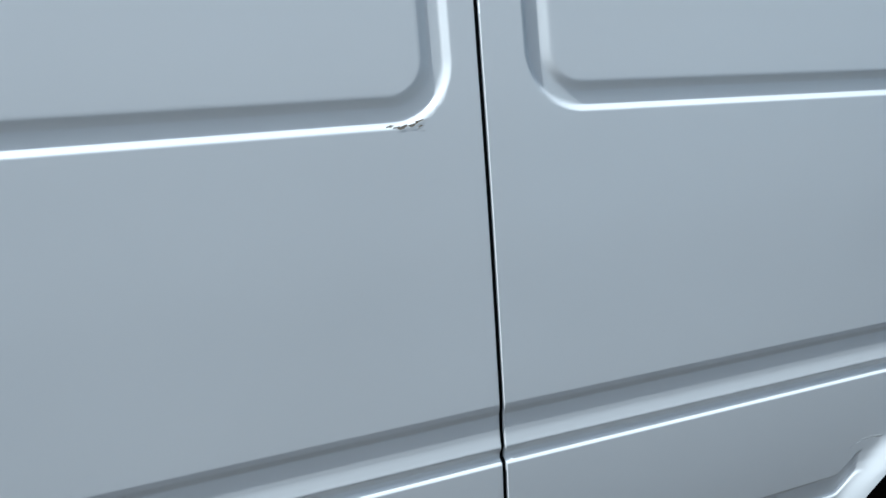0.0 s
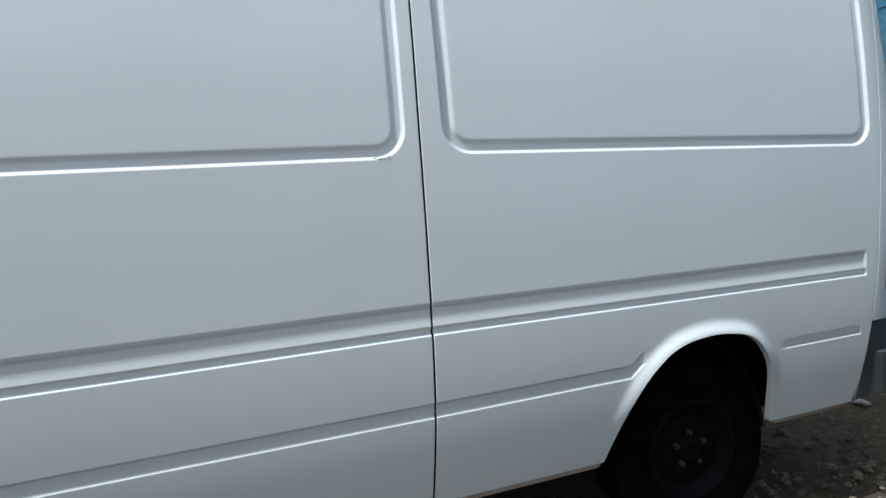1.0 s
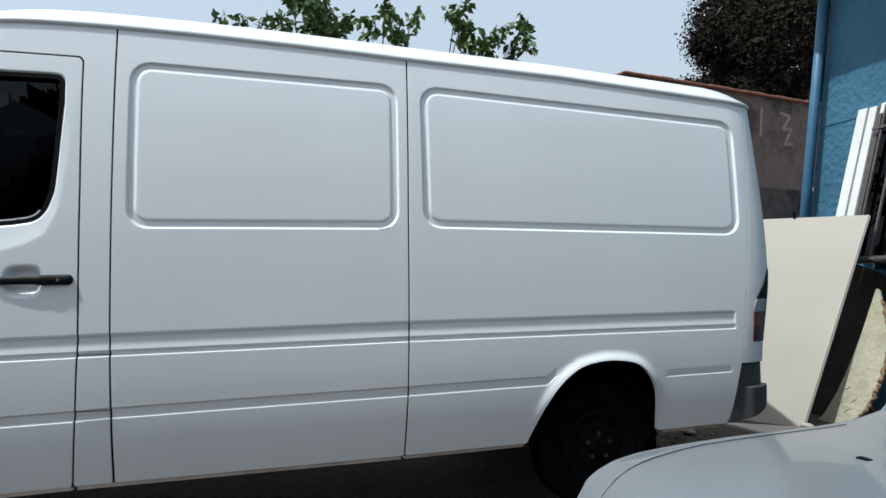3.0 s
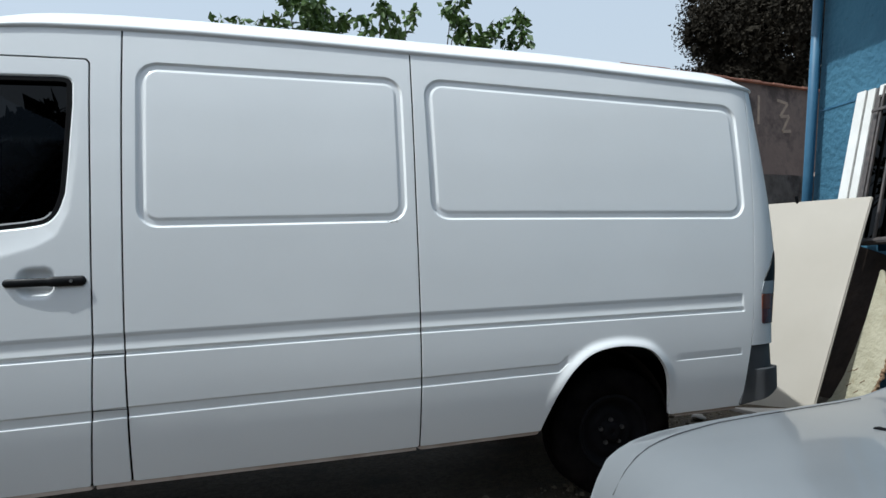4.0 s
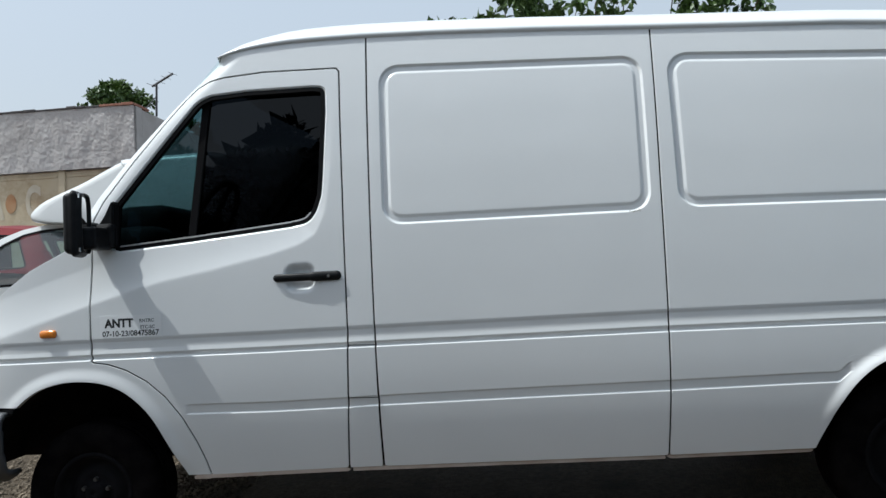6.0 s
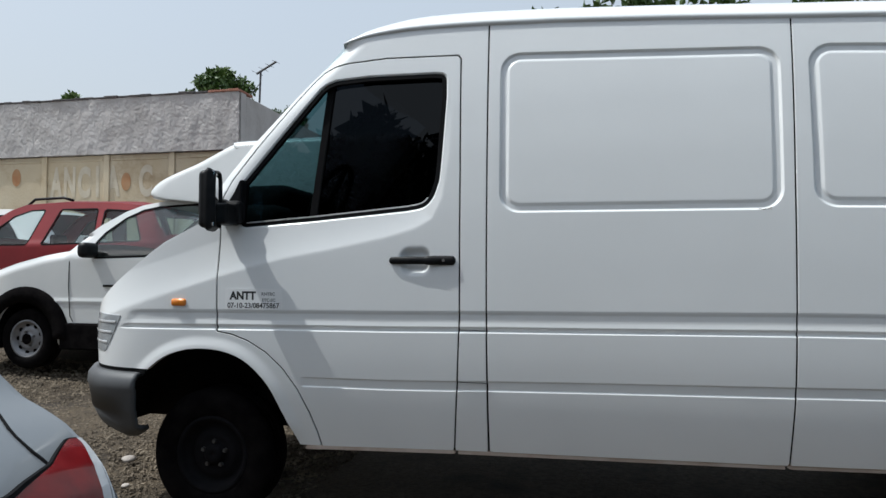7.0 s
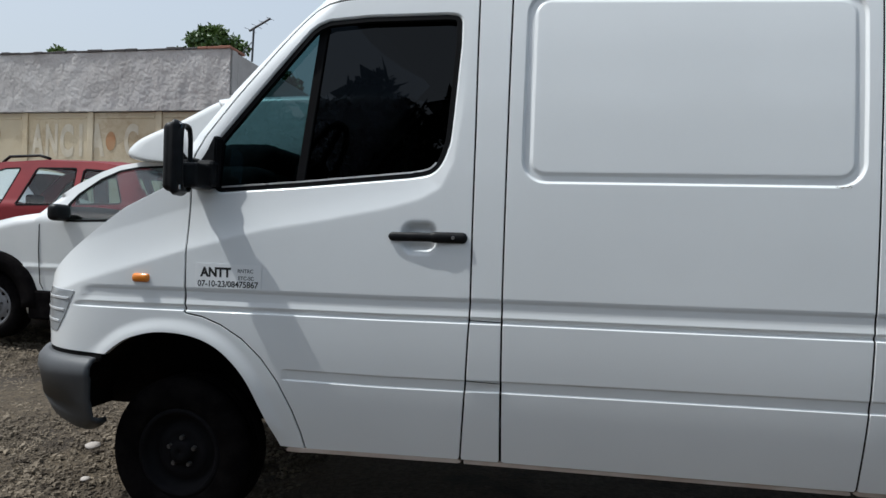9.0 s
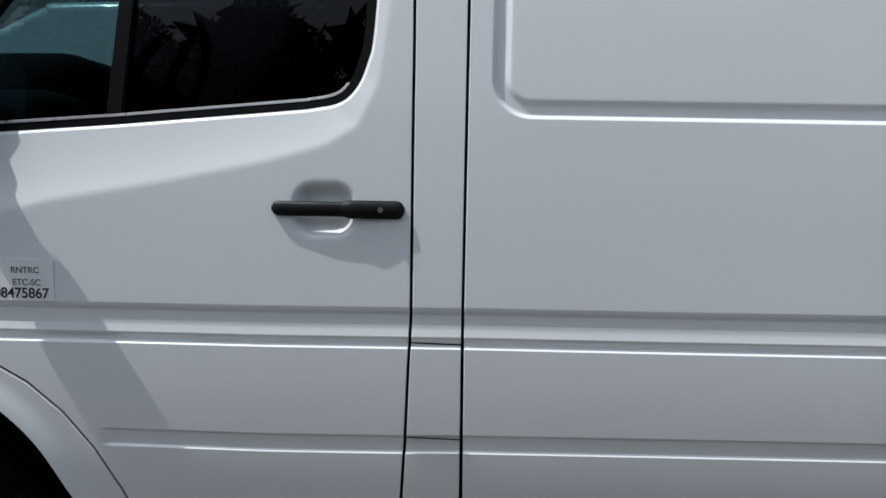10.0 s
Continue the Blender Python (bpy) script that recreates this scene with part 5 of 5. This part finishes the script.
# ---- building beyond the cars ----
def far_building():
    b = thing("wall_north", "long low building with rough grey stucco above a faded cream painted wall", "building", kind="structure")
    yb, xc, xl = 8.20, -4.38, -26.0
    verts, faces = [], []
    gx, gz = np.arange(xc, -14.5, -0.021), np.linspace(3.42, 4.50, 52)
    for x in gx:
        for z in gz:
            q = Vector((x * 34.0, 3.1, z * 19.0))
            r = noise.fractal(q, 0.9, 2.1, 3) * 0.0066 + noise.noise(q * 2.1) * 0.003 + noise.noise(q * 0.17) * 0.012
            verts.append((x, yb - 0.02 + (r if x < xc - 0.01 else 0), z))
    m = len(gz)
    for i in range(len(gx) - 1):
        for j in range(m - 1):
            faces.append((i * m + j, i * m + j + 1, (i + 1) * m + j + 1, (i + 1) * m + j))
    mesh_ob("stucco", verts, faces, M_STUCCO, b, "rough thrown grey stucco", shade=True)
    part("upper_wall", box_bm((xl, yb + 0.06, 3.42), (xc, yb + 0.25, 4.50), 0.01), M_STUCCO, b, "grey wall core")
    part("gable_wall", box_bm((xc - 0.25, yb + 0.254, 0.0), (xc - 0.004, yb + 7, 4.47)), M_STUCCO, b)
    # lower wall of tall panels between posts
    w = 1.41
    n = int((xc - xl) / w)
    for i in range(n):
        x1 = xc - i * w
        part("wall_panel", box_bm((x1 - w + 0.06, yb + 0.05, 0.0), (x1 - 0.06, yb + 0.22, 3.41), 0.01), M_CREAM, b, "faded cream painted panel")
        part("wall_post", box_bm((x1 - 0.06, yb + 0.02, 0.0), (x1 + 0.06, yb + 0.24, 3.415), 0.01), M_CREAM, b)
        part("panel_rail", box_bm((x1 - w + 0.10, yb + 0.035, 3.30), (x1 - 0.10, yb + 0.052, 3.335), 0.004), M_CREAM, b)
    # faded lettering and ochre discs; what cannot be read is left as bars
    for words, x, z, size, wd in (("A", -8.46, 2.63, 0.79, 0.25), ("N", -8.18, 2.63, 0.79, 0.27), ("C", -7.86, 2.62, 0.79, 0.29), ("I", -7.46, 2.63, 0.79, 0.085), ("A", -7.20, 2.63, 0.79, 0.29), ("C", -6.5, 2.62, 0.79, 0.29)):
        bm = text_bm(words, size, wd)
        bm.transform(Matrix.Translation((x, yb + 0.045, z)))
        part("faded_letter", bm, M_FADEWHITE, b, "faded white painted letter")
    for x, z in ((-9.28, 3.02), (-6.78, 2.88)):
        bm = bmesh.new()
        bmesh.ops.create_circle(bm, cap_ends=True, segments=28, radius=0.13)
        bmesh.ops.scale(bm, vec=(0.8, 1.35, 1), verts=bm.verts)
        bm.transform(Matrix.Translation((x, yb + 0.043, z)) @ Matrix.Rotation(radians(90), 4, 'X'))
        part("ochre_disc", bm, M_OCHRE, b, "faded ochre painted disc")
    # ragged coping of roof tiles along the top
    random.seed(11)
    x = xc
    while x > -16:
        wd = random.uniform(0.16, 0.30)
        bm = box_bm((x - wd, yb - 0.03 - random.uniform(0, 0.02), 4.503), (x - 0.004, yb + 0.5, 4.528 + random.uniform(0, 0.022)), 0.004)
        part("coping_tile", bm, M_CAP if x > -4.9 else M_IRON, b)
        x -= wd
    part("roof_sheet", box_bm((xl, yb + 0.25, 4.42), (xc - 0.25, yb + 7, 4.46)), M_CONC, b)


far_building()


def antenna():
    a = thing("roof_antenna", "thin grey television antenna on a mast above the roof", "antenna")
    part("mast", tube_bm([(-4.27, 8.75, 4.42), (-4.25, 8.75, 5.04)], 0.020, 8), M_ALU, a)
    part("boom", tube_bm([(-4.34, 8.75, 4.985), (-3.95, 8.80, 5.22)], 0.022, 8), M_ALU, a)
    for i in range(4):
        k = i / 3
        c = Vector((-4.32 + 0.36 * k, 8.75 + 0.05 * k, 5.0 + 0.215 * k))
        part("element", tube_bm([c + Vector((-0.03, -0.16 + 0.06 * k, 0)), c + Vector((0.03, 0.16 - 0.06 * k, 0))], 0.004, 5), M_ALU, a)
    part("stay", tube_bm([(-4.26, 8.75, 4.80), (-4.42, 8.6, 4.5)], 0.009, 5), M_ALU, a)


antenna()


# ---- trees ----
def leaf_cloud(name, centres, count, size, material, parent, seed, label="", droop=0.0, spread=1.0):
    """Many small folded leaves round the centres (x, y, z, radius)."""
    rng = np.random.default_rng(seed)
    verts, faces = [], []
    tot = sum(c[3] ** 2 for c in centres)
    for cx, cy, cz, r in centres:
        for _ in range(max(4, int(count * r * r / tot))):
            d = rng.normal(size=3)
            d /= np.linalg.norm(d) + 1e-9
            p = np.array((cx, cy, cz)) + d * r * rng.uniform(0.35, 1.0) ** 0.6 * np.array((1, 1, 0.8)) * spread
            s = size * rng.uniform(0.6, 1.35)
            a = rng.normal(size=3)
            a[2] -= droop
            a /= np.linalg.norm(a)
            b = np.cross(a, rng.normal(size=3))
            b /= np.linalg.norm(b) + 1e-9
            n = np.cross(a, b)
            i = len(verts)
            verts += [p, p + a * s * 0.5 + b * s * 0.28 + n * s * 0.08, p + a * s, p + a * s * 0.5 - b * s * 0.28 + n * s * 0.08]
            faces += [(i, i + 1, i + 2), (i, i + 2, i + 3)]
    return mesh_ob(name, verts, faces, material, parent, label, shade=False)


def tree(name, label, base, height, r, leaf, leaf_size, count, seed, crown_from=0.3, blobs=40, bark=None, inner=0):
    t = thing(name, label, "tree")
    rng = random.Random(seed)
    bx, by, bz = base
    part("trunk", tube_bm([(bx, by, bz - 0.2), (bx + 0.1, by, bz + height * 0.35), (bx - 0.1, by + 0.1, bz + height * 0.65), (bx, by, bz + height * 0.9)], 0.2, 10,
                          [height * 0.035, height * 0.028, height * 0.018, height * 0.006]), bark or M_BARK, t, "", True)
    cen = []
    for i in range(blobs):
        k = rng.uniform(crown_from, 1.0)
        a = rng.uniform(0, 2 * math.pi)
        w = r * (math.sin(math.pi * min(1, (k - crown_from) / (1 - crown_from) * 0.85 + 0.12)) ** 0.7) * rng.uniform(0.35, 1.0)
        p = (bx + w * math.cos(a), by + w * math.sin(a), bz + height * k, r * rng.uniform(0.16, 0.30))
        cen.append(p)
        if i % 4 == 0:
            part("limb", tube_bm([(bx, by, bz + height * k * 0.75), ((bx + p[0]) / 2, (by + p[1]) / 2, (bz + height * k * 0.8 + p[2]) / 2), p[:3]], 0.05, 6,
                                 [height * 0.012, height * 0.008, height * 0.003]), bark or M_BARK, t, "", True)
    leaf_cloud("crown", cen, count, leaf_size, leaf, t, seed)
    if inner:
        leaf_cloud("inner_crown", cen, inner, leaf_size * 3.2, leaf, t, seed + 1, spread=0.72)
    return t


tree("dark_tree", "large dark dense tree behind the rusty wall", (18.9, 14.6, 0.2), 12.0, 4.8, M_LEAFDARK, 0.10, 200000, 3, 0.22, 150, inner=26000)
tree("round_tree", "green leafy treetop showing above the roof", (-8.65, 14.8, 0.6), 6.42, 1.02, M_LEAF, 0.13, 13000, 5, 0.80, 60)
tree("round_tree", "green leafy treetop showing above the roof", (-13.7, 14.8, 0.6), 6.0, 1.0, M_LEAF, 0.14, 4000, 8, 0.7, 18)
tree("slender_tree", "tuft of tall dry-topped greenery behind the roof", (-6.75, 14.8, 0.6), 5.3, 0.8, M_LEAF, 0.10, 4000, 9, 0.86, 18)


def twig_tree():
    """Thin drooping branches of a tree that stands behind the van."""
    t = thing("hanging_branches", "leafy green branches of a tree behind the van", "tree")
    rng = random.Random(21)
    part("trunk", tube_bm([(3.1, 6.6, 0.1), (3.0, 6.5, 2.0), (3.0, 6.3, 2.8), (2.95, 6.0, 3.2)], 0.1, 9, [0.13, 0.11, 0.08, 0.05]), M_BARK, t, "", True)
    cen = []
    # (tip x, tip z, leaf radius) of each visible spray
    for x, z, r, up in ((2.28, 4.02, 0.20, 4.6), (2.42, 3.95, 0.16, 4.5), (2.15, 4.30, 0.16, 4.7), (2.62, 3.92, 0.12, 4.4), (2.85, 3.86, 0.10, 4.3), (1.55, 3.98, 0.07, 4.3), (1.75, 3.97, 0.07, 4.3), (1.95, 3.95, 0.08, 4.4), (3.10, 4.06, 0.09, 4.6),
                        (3.22, 3.85, 0.11, 4.5), (3.38, 4.00, 0.08, 4.5), (3.86, 4.05, 0.12, 4.7), (3.88, 3.85, 0.10, 4.5), (3.95, 3.72, 0.09, 4.4), (4.10, 3.66, 0.10, 4.3), (4.25, 3.80, 0.09, 4.4), (4.40, 3.66, 0.09, 4.3), (4.55, 3.70, 0.07, 4.2), (4.58, 3.95, 0.09, 4.4),
                        (1.35, 4.02, 0.05, 4.2)):
        yy = 4.05 - 0.18 * (x - 3) + rng.uniform(-0.1, 0.1)
        part("branch", tube_bm([(3.05, 6.5, 1.6), (2.9 + (x - 2.9) * 0.6, 5.6, 2.6), (x * 0.9 + 0.3, yy + 0.6, 3.1), (x - 0.05, yy + 0.1, z - r), (x, yy, z + r * 0.7)], 0.01, 6, [0.03, 0.018, 0.011, 0.006, 0.003]), M_BARK, t, "", True)
        for i in range(3):
            cen.append((x + rng.uniform(-0.05, 0.05), yy, z + (i - 1) * r * 0.7, r * rng.uniform(0.7, 1.0)))
    leaf_cloud("leaves", cen, 1500, 0.105, M_LEAF, t, 4, "", 0.9)


twig_tree()


# ---- behind the van's tail ----
def rusty_wall():
    w = thing("wall_east", "stained rusty brown wall with a red coping", "wall", kind="structure")
    d = Vector((1.0, 0.24, 0)).normalized()
    a = math.degrees(math.atan2(d.y, d.x))
    m = pose(8.3, 6.15, 0, 0, 0, a)
    part("wall", box_bm((-1.5, 0, 0), (9, 0.2, 4.14), 0.0, m=m), M_RUSTWALL, w)
    random.seed(4)
    x = -1.5
    while x < 5:
        wd = random.uniform(0.22, 0.3)
        part("coping_tile", box_bm((x, -0.06, 4.145), (x + wd - 0.01, 0.26, 4.172 + random.uniform(0, 0.015)), 0.008, m=m), M_CAP, w, "red coping tile")
        x += wd
    # worn painted marks that cannot be read
    for x0, z0, x1, z1 in ((2.05, 3.90, 2.32, 3.86), (2.32, 3.86, 2.10, 3.62), (2.10, 3.62, 2.34, 3.64), (2.34, 3.64, 2.14, 3.36), (2.14, 3.36, 2.36, 3.38), (1.58, 3.95, 1.52, 3.45)):
        d = Vector((x1 - x0, 0, z1 - z0))
        bm = box_bm((0, -0.006, -0.026), (d.length, 0.0, 0.026), 0.0015)
        bm.transform(m @ Matrix.Translation((x0, 0, z0)) @ Matrix.Rotation(-math.atan2(d.z, d.x), 4, 'Y'))
        part("faded_bar", bm, M_RUSTPAINT, w, "faded pale painted mark")
    bank = part("bank", prism_bm([(-2.5, 0.0), (6.0, 0.0), (6.0, 2.16), (-2.5, 2.16)], -2.2, 0.4), M_RUBBLE, w, "dusty brown earth bank")
    bank.matrix_basis = pose(8.6, 6.15, 0, 0, 0, a)
    rng = random.Random(6)
    for i in range(26):
        bm = bmesh.new()
        bmesh.ops.create_icosphere(bm, subdivisions=1, radius=rng.uniform(0.05, 0.16))
        for v in bm.verts:
            v.co *= rng.uniform(0.7, 1.2)
        bm.transform(m @ Matrix.Translation((rng.uniform(-1, 4), rng.uniform(-1.9, -0.3), 2.2)))
        st = part("rubble", bm, M_CONC if rng.random() < 0.3 else M_RUBBLE, w, "loose rubble")


rusty_wall()


def blue_house():
    b = thing("blue_house", "bright blue rendered house wall with a white framed barred window", "house", kind="structure")
    x = 6.66
    # wall with the window opening through it: pieces round it
    y0, y1, z0, z1 = 0.30, 1.50, 1.20, 2.50
    def leaning(bm):
        for q in bm.verts:
            if q.co.y > 1.8:
                q.co.y += 0.165 * (1.80 - q.co.z)
        return bm
    part("wall", leaning(box_bm((x, y1, 0), (x + 0.25, 2.12, 4.2))), M_BLUE, b)
    part("wall", box_bm((x, -9.0, 0), (x + 0.25, y0, 4.2)), M_BLUE, b)
    part("wall", box_bm((x, y0, 0), (x + 0.25, y1, z0)), M_BLUE, b)
    part("wall", box_bm((x, y0, z1), (x + 0.25, y1, 4.2)), M_BLUE, b)
    part("wall", leaning(box_bm((x + 0.25, 1.87, 0), (x + 5, 2.12, 4.2))), M_BLUE, b)
    part("wall_joint", box_bm((x - 0.006, 1.52, 2.47), (x + 0.001, 1.99, 2.485)), M_BLUEPIPE, b, "dark horizontal joint")
    part("eave", box_bm((x - 0.75, -9.0, 4.2), (x + 5, 2.30, 4.32), 0.01), M_CONC, b, "roof overhang")
    # top-hung sash pushed open at its foot, with iron bars
    w = new("window")
    w.parent = b
    tilt = Matrix.Translation((x - 0.012, 0, 2.50)) @ Matrix.Rotation(radians(17), 4, 'Y')
    H = 1.31
    ya = 1.54
    for i, (p, q, xo, mm, lb) in enumerate(((0.0, 0.085, 0.0, M_WHITEFRAME, "worn white window frame"), (0.095, 0.165, 0.012, M_WHITEFRAME, "worn white inner frame"), (0.172, 0.215, 0.02, M_IRON, "dark sash edge"))):
        part("window_frame", box_bm((-0.05 + xo, ya - q, -H), (0.0, ya - p, 0.0), 0.006, m=tilt), mm, w, lb)
        part("window_frame", box_bm((-0.05 + xo, 0.20 + p, -H), (0.0, 0.20 + q, 0.0), 0.006, m=tilt), mm, w, lb)
    part("window_frame", box_bm((-0.052, 0.43, -0.09), (0.0, ya - 0.216, 0.0), 0.006, m=tilt), M_WHITEFRAME, w, "worn white window frame")
    part("window_frame", box_bm((-0.04, 0.43, -H), (0.0, ya - 0.216, -H + 0.05), 0.006, m=tilt), M_IRON, w, "dark sash foot")
    part("pane", box_bm((-0.018, 0.42, -H + 0.03), (-0.012, ya - 0.21, -0.05), 0.0, m=tilt), M_GLASS_DARK, w, "dark window glass")
    # the room's darkness is put into the colour of one sheet
    part("room_back", box_bm((x + 0.9, y0 - 0.4, z0 - 0.4), (x + 0.95, y1 + 0.4, z1 + 0.4)), M_SEAT, w, "near-black sheet standing in for the unlit room")
    g = new("window_grille")
    g.parent = b
    for i in range(7):
        y = ya - 0.27 - 0.14 * i
        part("grille_bar", box_bm((-0.062, y - 0.009, -H), (-0.042, y + 0.009, -0.02), 0.003, m=tilt), M_IRON, g, "dark iron bar")
    for z in (-H + 0.02, -0.22):
        part("grille_rail", box_bm((-0.075, 0.40, z - 0.012), (-0.0615, ya - 0.20, z + 0.012), 0.003, m=tilt), M_IRON, g, "dark iron rail")
    return b


blue_house()
pipe = tagged(part("downpipe", tube_bm([(6.57, 2.39, 0.0), (6.57, 1.715, 4.15)], 0.042, 16), M_BLUEPIPE, None, "", True), "blue painted downpipe at the corner of the house", "pipe")


def sheet_bm(corners, normal, thick, bevel=0.004):
    """A flat sheet through corners, given thickness along normal."""
    n = Vector(normal).normalized() * thick
    bm = bmesh.new()
    a = [bm.verts.new(c) for c in corners]
    b = [bm.verts.new(Vector(c) + n) for c in corners]
    bm.faces.new(a)
    bm.faces.new(b[::-1])
    for i in range(len(a)):
        j = (i + 1) % len(a)
        bm.faces.new((a[j], a[i], b[i], b[j]))
    bmesh.ops.recalc_face_normals(bm, faces=bm.faces[:])
    if bevel:
        bmesh.ops.bevel(bm, geom=bm.edges[:], offset=bevel, segments=2, affect='EDGES')
    return bm


def leaning_board():
    bm = sheet_bm([(5.56, 1.12, 0.03), (6.20, 1.09, 1.61), (5.55, 2.10, 1.64), (4.92, 2.10, 0.03)], (0.78, 0.50, -0.38), 0.035, 0.008)
    tagged(part("leaning_board", bm, M_BOARD), "tall off-white board leaning against the blue wall", "board")
    # added grey sheet: the leaning board's shaded foot as a separate colour
    bm = sheet_bm([(5.10, 1.40, 0.075), (5.16, 1.02, 0.08), (5.66, 0.74, 0.082), (5.60, 1.02, 0.084)], (0, 0, 1), 0.03, 0.006)
    tagged(part("shaded_foot_sheet", bm, M_CONC), "grey sheet standing in for the shaded foot of the leaning board", "board")
    part("nail", tube_bm([(5.93, 1.52, 1.60), (5.92, 1.52, 1.665)], 0.012, 6), M_RUBBER, bpy.data.objects["leaning_board"], "dark bolt")


leaning_board()


def slab():
    s = thing("fibreglass_slab", "raw yellowish fibreglass offcut with a broken brown edge leaning on the blue wall", "panel")
    rng = random.Random(8)
    P = lambda y, z: (5.84 + 0.385 * z, y, z)
    right = [(1.105, 1.065), (1.085, 1.055), (1.045, 0.98), (0.985, 0.87), (0.925, 0.78), (0.895, 0.68), (0.884, 0.58), (0.890, 0.46), (0.908, 0.33), (0.955, 0.21), (1.035, 0.10), (1.12, 0.03)]
    # left outline is cut along the edge of the board's shadow
    left = [(1.37, 0.03), (1.275, 0.13), (1.215, 0.29), (1.178, 0.46), (1.142, 0.70), (1.125, 0.96), (1.12, 1.06)]
    part("sheet", sheet_bm([P(*q) for q in left + right], (0.93, 0, -0.36), 0.02, 0.004), M_SLAB, s)
    pts = []
    for (ya, za), (yb, zb) in zip(right[2:], right[3:]):
        for k in range(8):
            y, z = ya + (yb - ya) * k / 8, za + (zb - za) * k / 8
            pts.append((P(y, z)[0] + 0.006 + rng.uniform(-0.006, 0.006), y - 0.006 + rng.uniform(-0.007, 0.007), z + 0.004))
    n = len(pts)
    part("broken_edge", tube_bm(pts, 0.02, 7, [rng.uniform(0.006, 0.013) + 0.008 * math.sin(math.pi * i / n) * rng.random() for i in range(n)]), M_SLABEDGE, s, "ragged brown broken edge")
    for k in range(5):
        y, z = rng.uniform(1.0, 1.2), rng.uniform(0.10, 0.34)
        part("crack", tube_bm([(P(y, z)[0] - 0.001, y, z), (P(y, z)[0] + 0.004, y - 0.02, z + 0.012), (P(y, z)[0] + 0.008, y - 0.035, z + 0.024)], 0.003, 5), M_SLABEDGE, s, "short brown crack")
    # added sheet, dark where the board's shadow falls beside the slab
    part("backing", sheet_bm([(5.96, 1.22, 0.03), (6.43, 1.17, 1.15), (6.52, 2.1, 1.45), (5.96, 2.1, 0.03)], (0.94, 0, -0.3), 0.015, 0.003), M_SHADESHEET, s, "dark brown sheet standing in for the board's shadow")


slab()


# ---- loose stones ----
def gravel():
    rng = np.random.default_rng(5)
    verts, faces = [], []
    base = [(-1, -1, -0.5), (1, -0.8, -0.5), (0.9, 1, -0.5), (-0.8, 0.9, -0.5), (-0.5, -0.6, 0.6), (0.7, -0.4, 0.45), (0.4, 0.6, 0.65), (-0.6, 0.5, 0.4)]
    quads = [(0, 1, 5, 4), (1, 2, 6, 5), (2, 3, 7, 6), (3, 0, 4, 7), (4, 5, 6, 7)]
    zones = [(-4.6, 0.3, -1.4, 3.4, 38000), (3.6, 6.6, -1.2, 2.4, 5000), (0.3, 3.6, -1.4, 0.4, 2500)]
    for xa, xb, ya, yb, n in zones:
        for _ in range(n):
            x, y = rng.uniform(xa, xb), rng.uniform(ya, yb)
            s = 0.0045 + 0.014 * rng.random() ** 4
            a = rng.uniform(0, 6.28)
            z = rise(x, y) - 0.006
            i = len(verts)
            for bx, by, bz in base:
                px, py = bx * s * rng.uniform(0.7, 1.3), by * s * rng.uniform(0.7, 1.3)
                verts.append((x + px * math.cos(a) - py * math.sin(a), y + px * math.sin(a) + py * math.cos(a), z + bz * s * 0.8))
            faces += [tuple(i + k for k in q) for q in quads]
    ob = mesh_ob("gravel", verts, faces, M_STONE, None, "", shade=False)
    tagged(ob, "loose brown and grey gravel stones", "gravel", kind="stuff")


gravel()
random.seed(15)
for x, y, s in ((-1.05, 0.92, 0.05), (-1.6, 0.75, 0.045), (-2.3, 1.4, 0.035), (-0.75, 0.5, 0.03), (4.75, 1.25, 0.06), (5.1, 0.75, 0.05), (5.6, 1.1, 0.06)):
    bm = bmesh.new()
    bmesh.ops.create_icosphere(bm, subdivisions=2, radius=s)
    for v in bm.verts:
        v.co *= 0.8 + 0.4 * noise.noise(v.co * 20)
        v.co.z *= 0.45
    bm.transform(Matrix.Translation((x, y, rise(x, y) + s * 0.25)))
    tagged(part("stone", bm, M_CONC, None, "", True), "pale stone lying on the gravel", "stone", "stones on the gravel")


# ---- what stands behind the viewer and shows in the van's glass ----
# unseen wall, added to close the yard and fill the reflections
rear = part("wall_south", box_bm((-14, -13.2, 0), (14, -13.0, 2.6)), M_CONC)
tagged(rear, "plain pale unseen wall added for the van's sides to mirror", "wall", kind="structure")
# trunks and filled crowns are blackened too, so the door glass mirrors dark
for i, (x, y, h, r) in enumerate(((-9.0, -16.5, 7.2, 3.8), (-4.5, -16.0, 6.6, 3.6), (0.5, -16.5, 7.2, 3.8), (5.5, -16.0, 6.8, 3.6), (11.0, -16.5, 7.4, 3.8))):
    tree("yard_tree", "tree beyond the yard wall seen only in the glass, shade put into its colour", (x, y, 0.05), h * 1.22, r, M_YARDLEAF, 0.30, 26000, 30 + i, 0.15, 80, M_YARDLEAF, 1500)
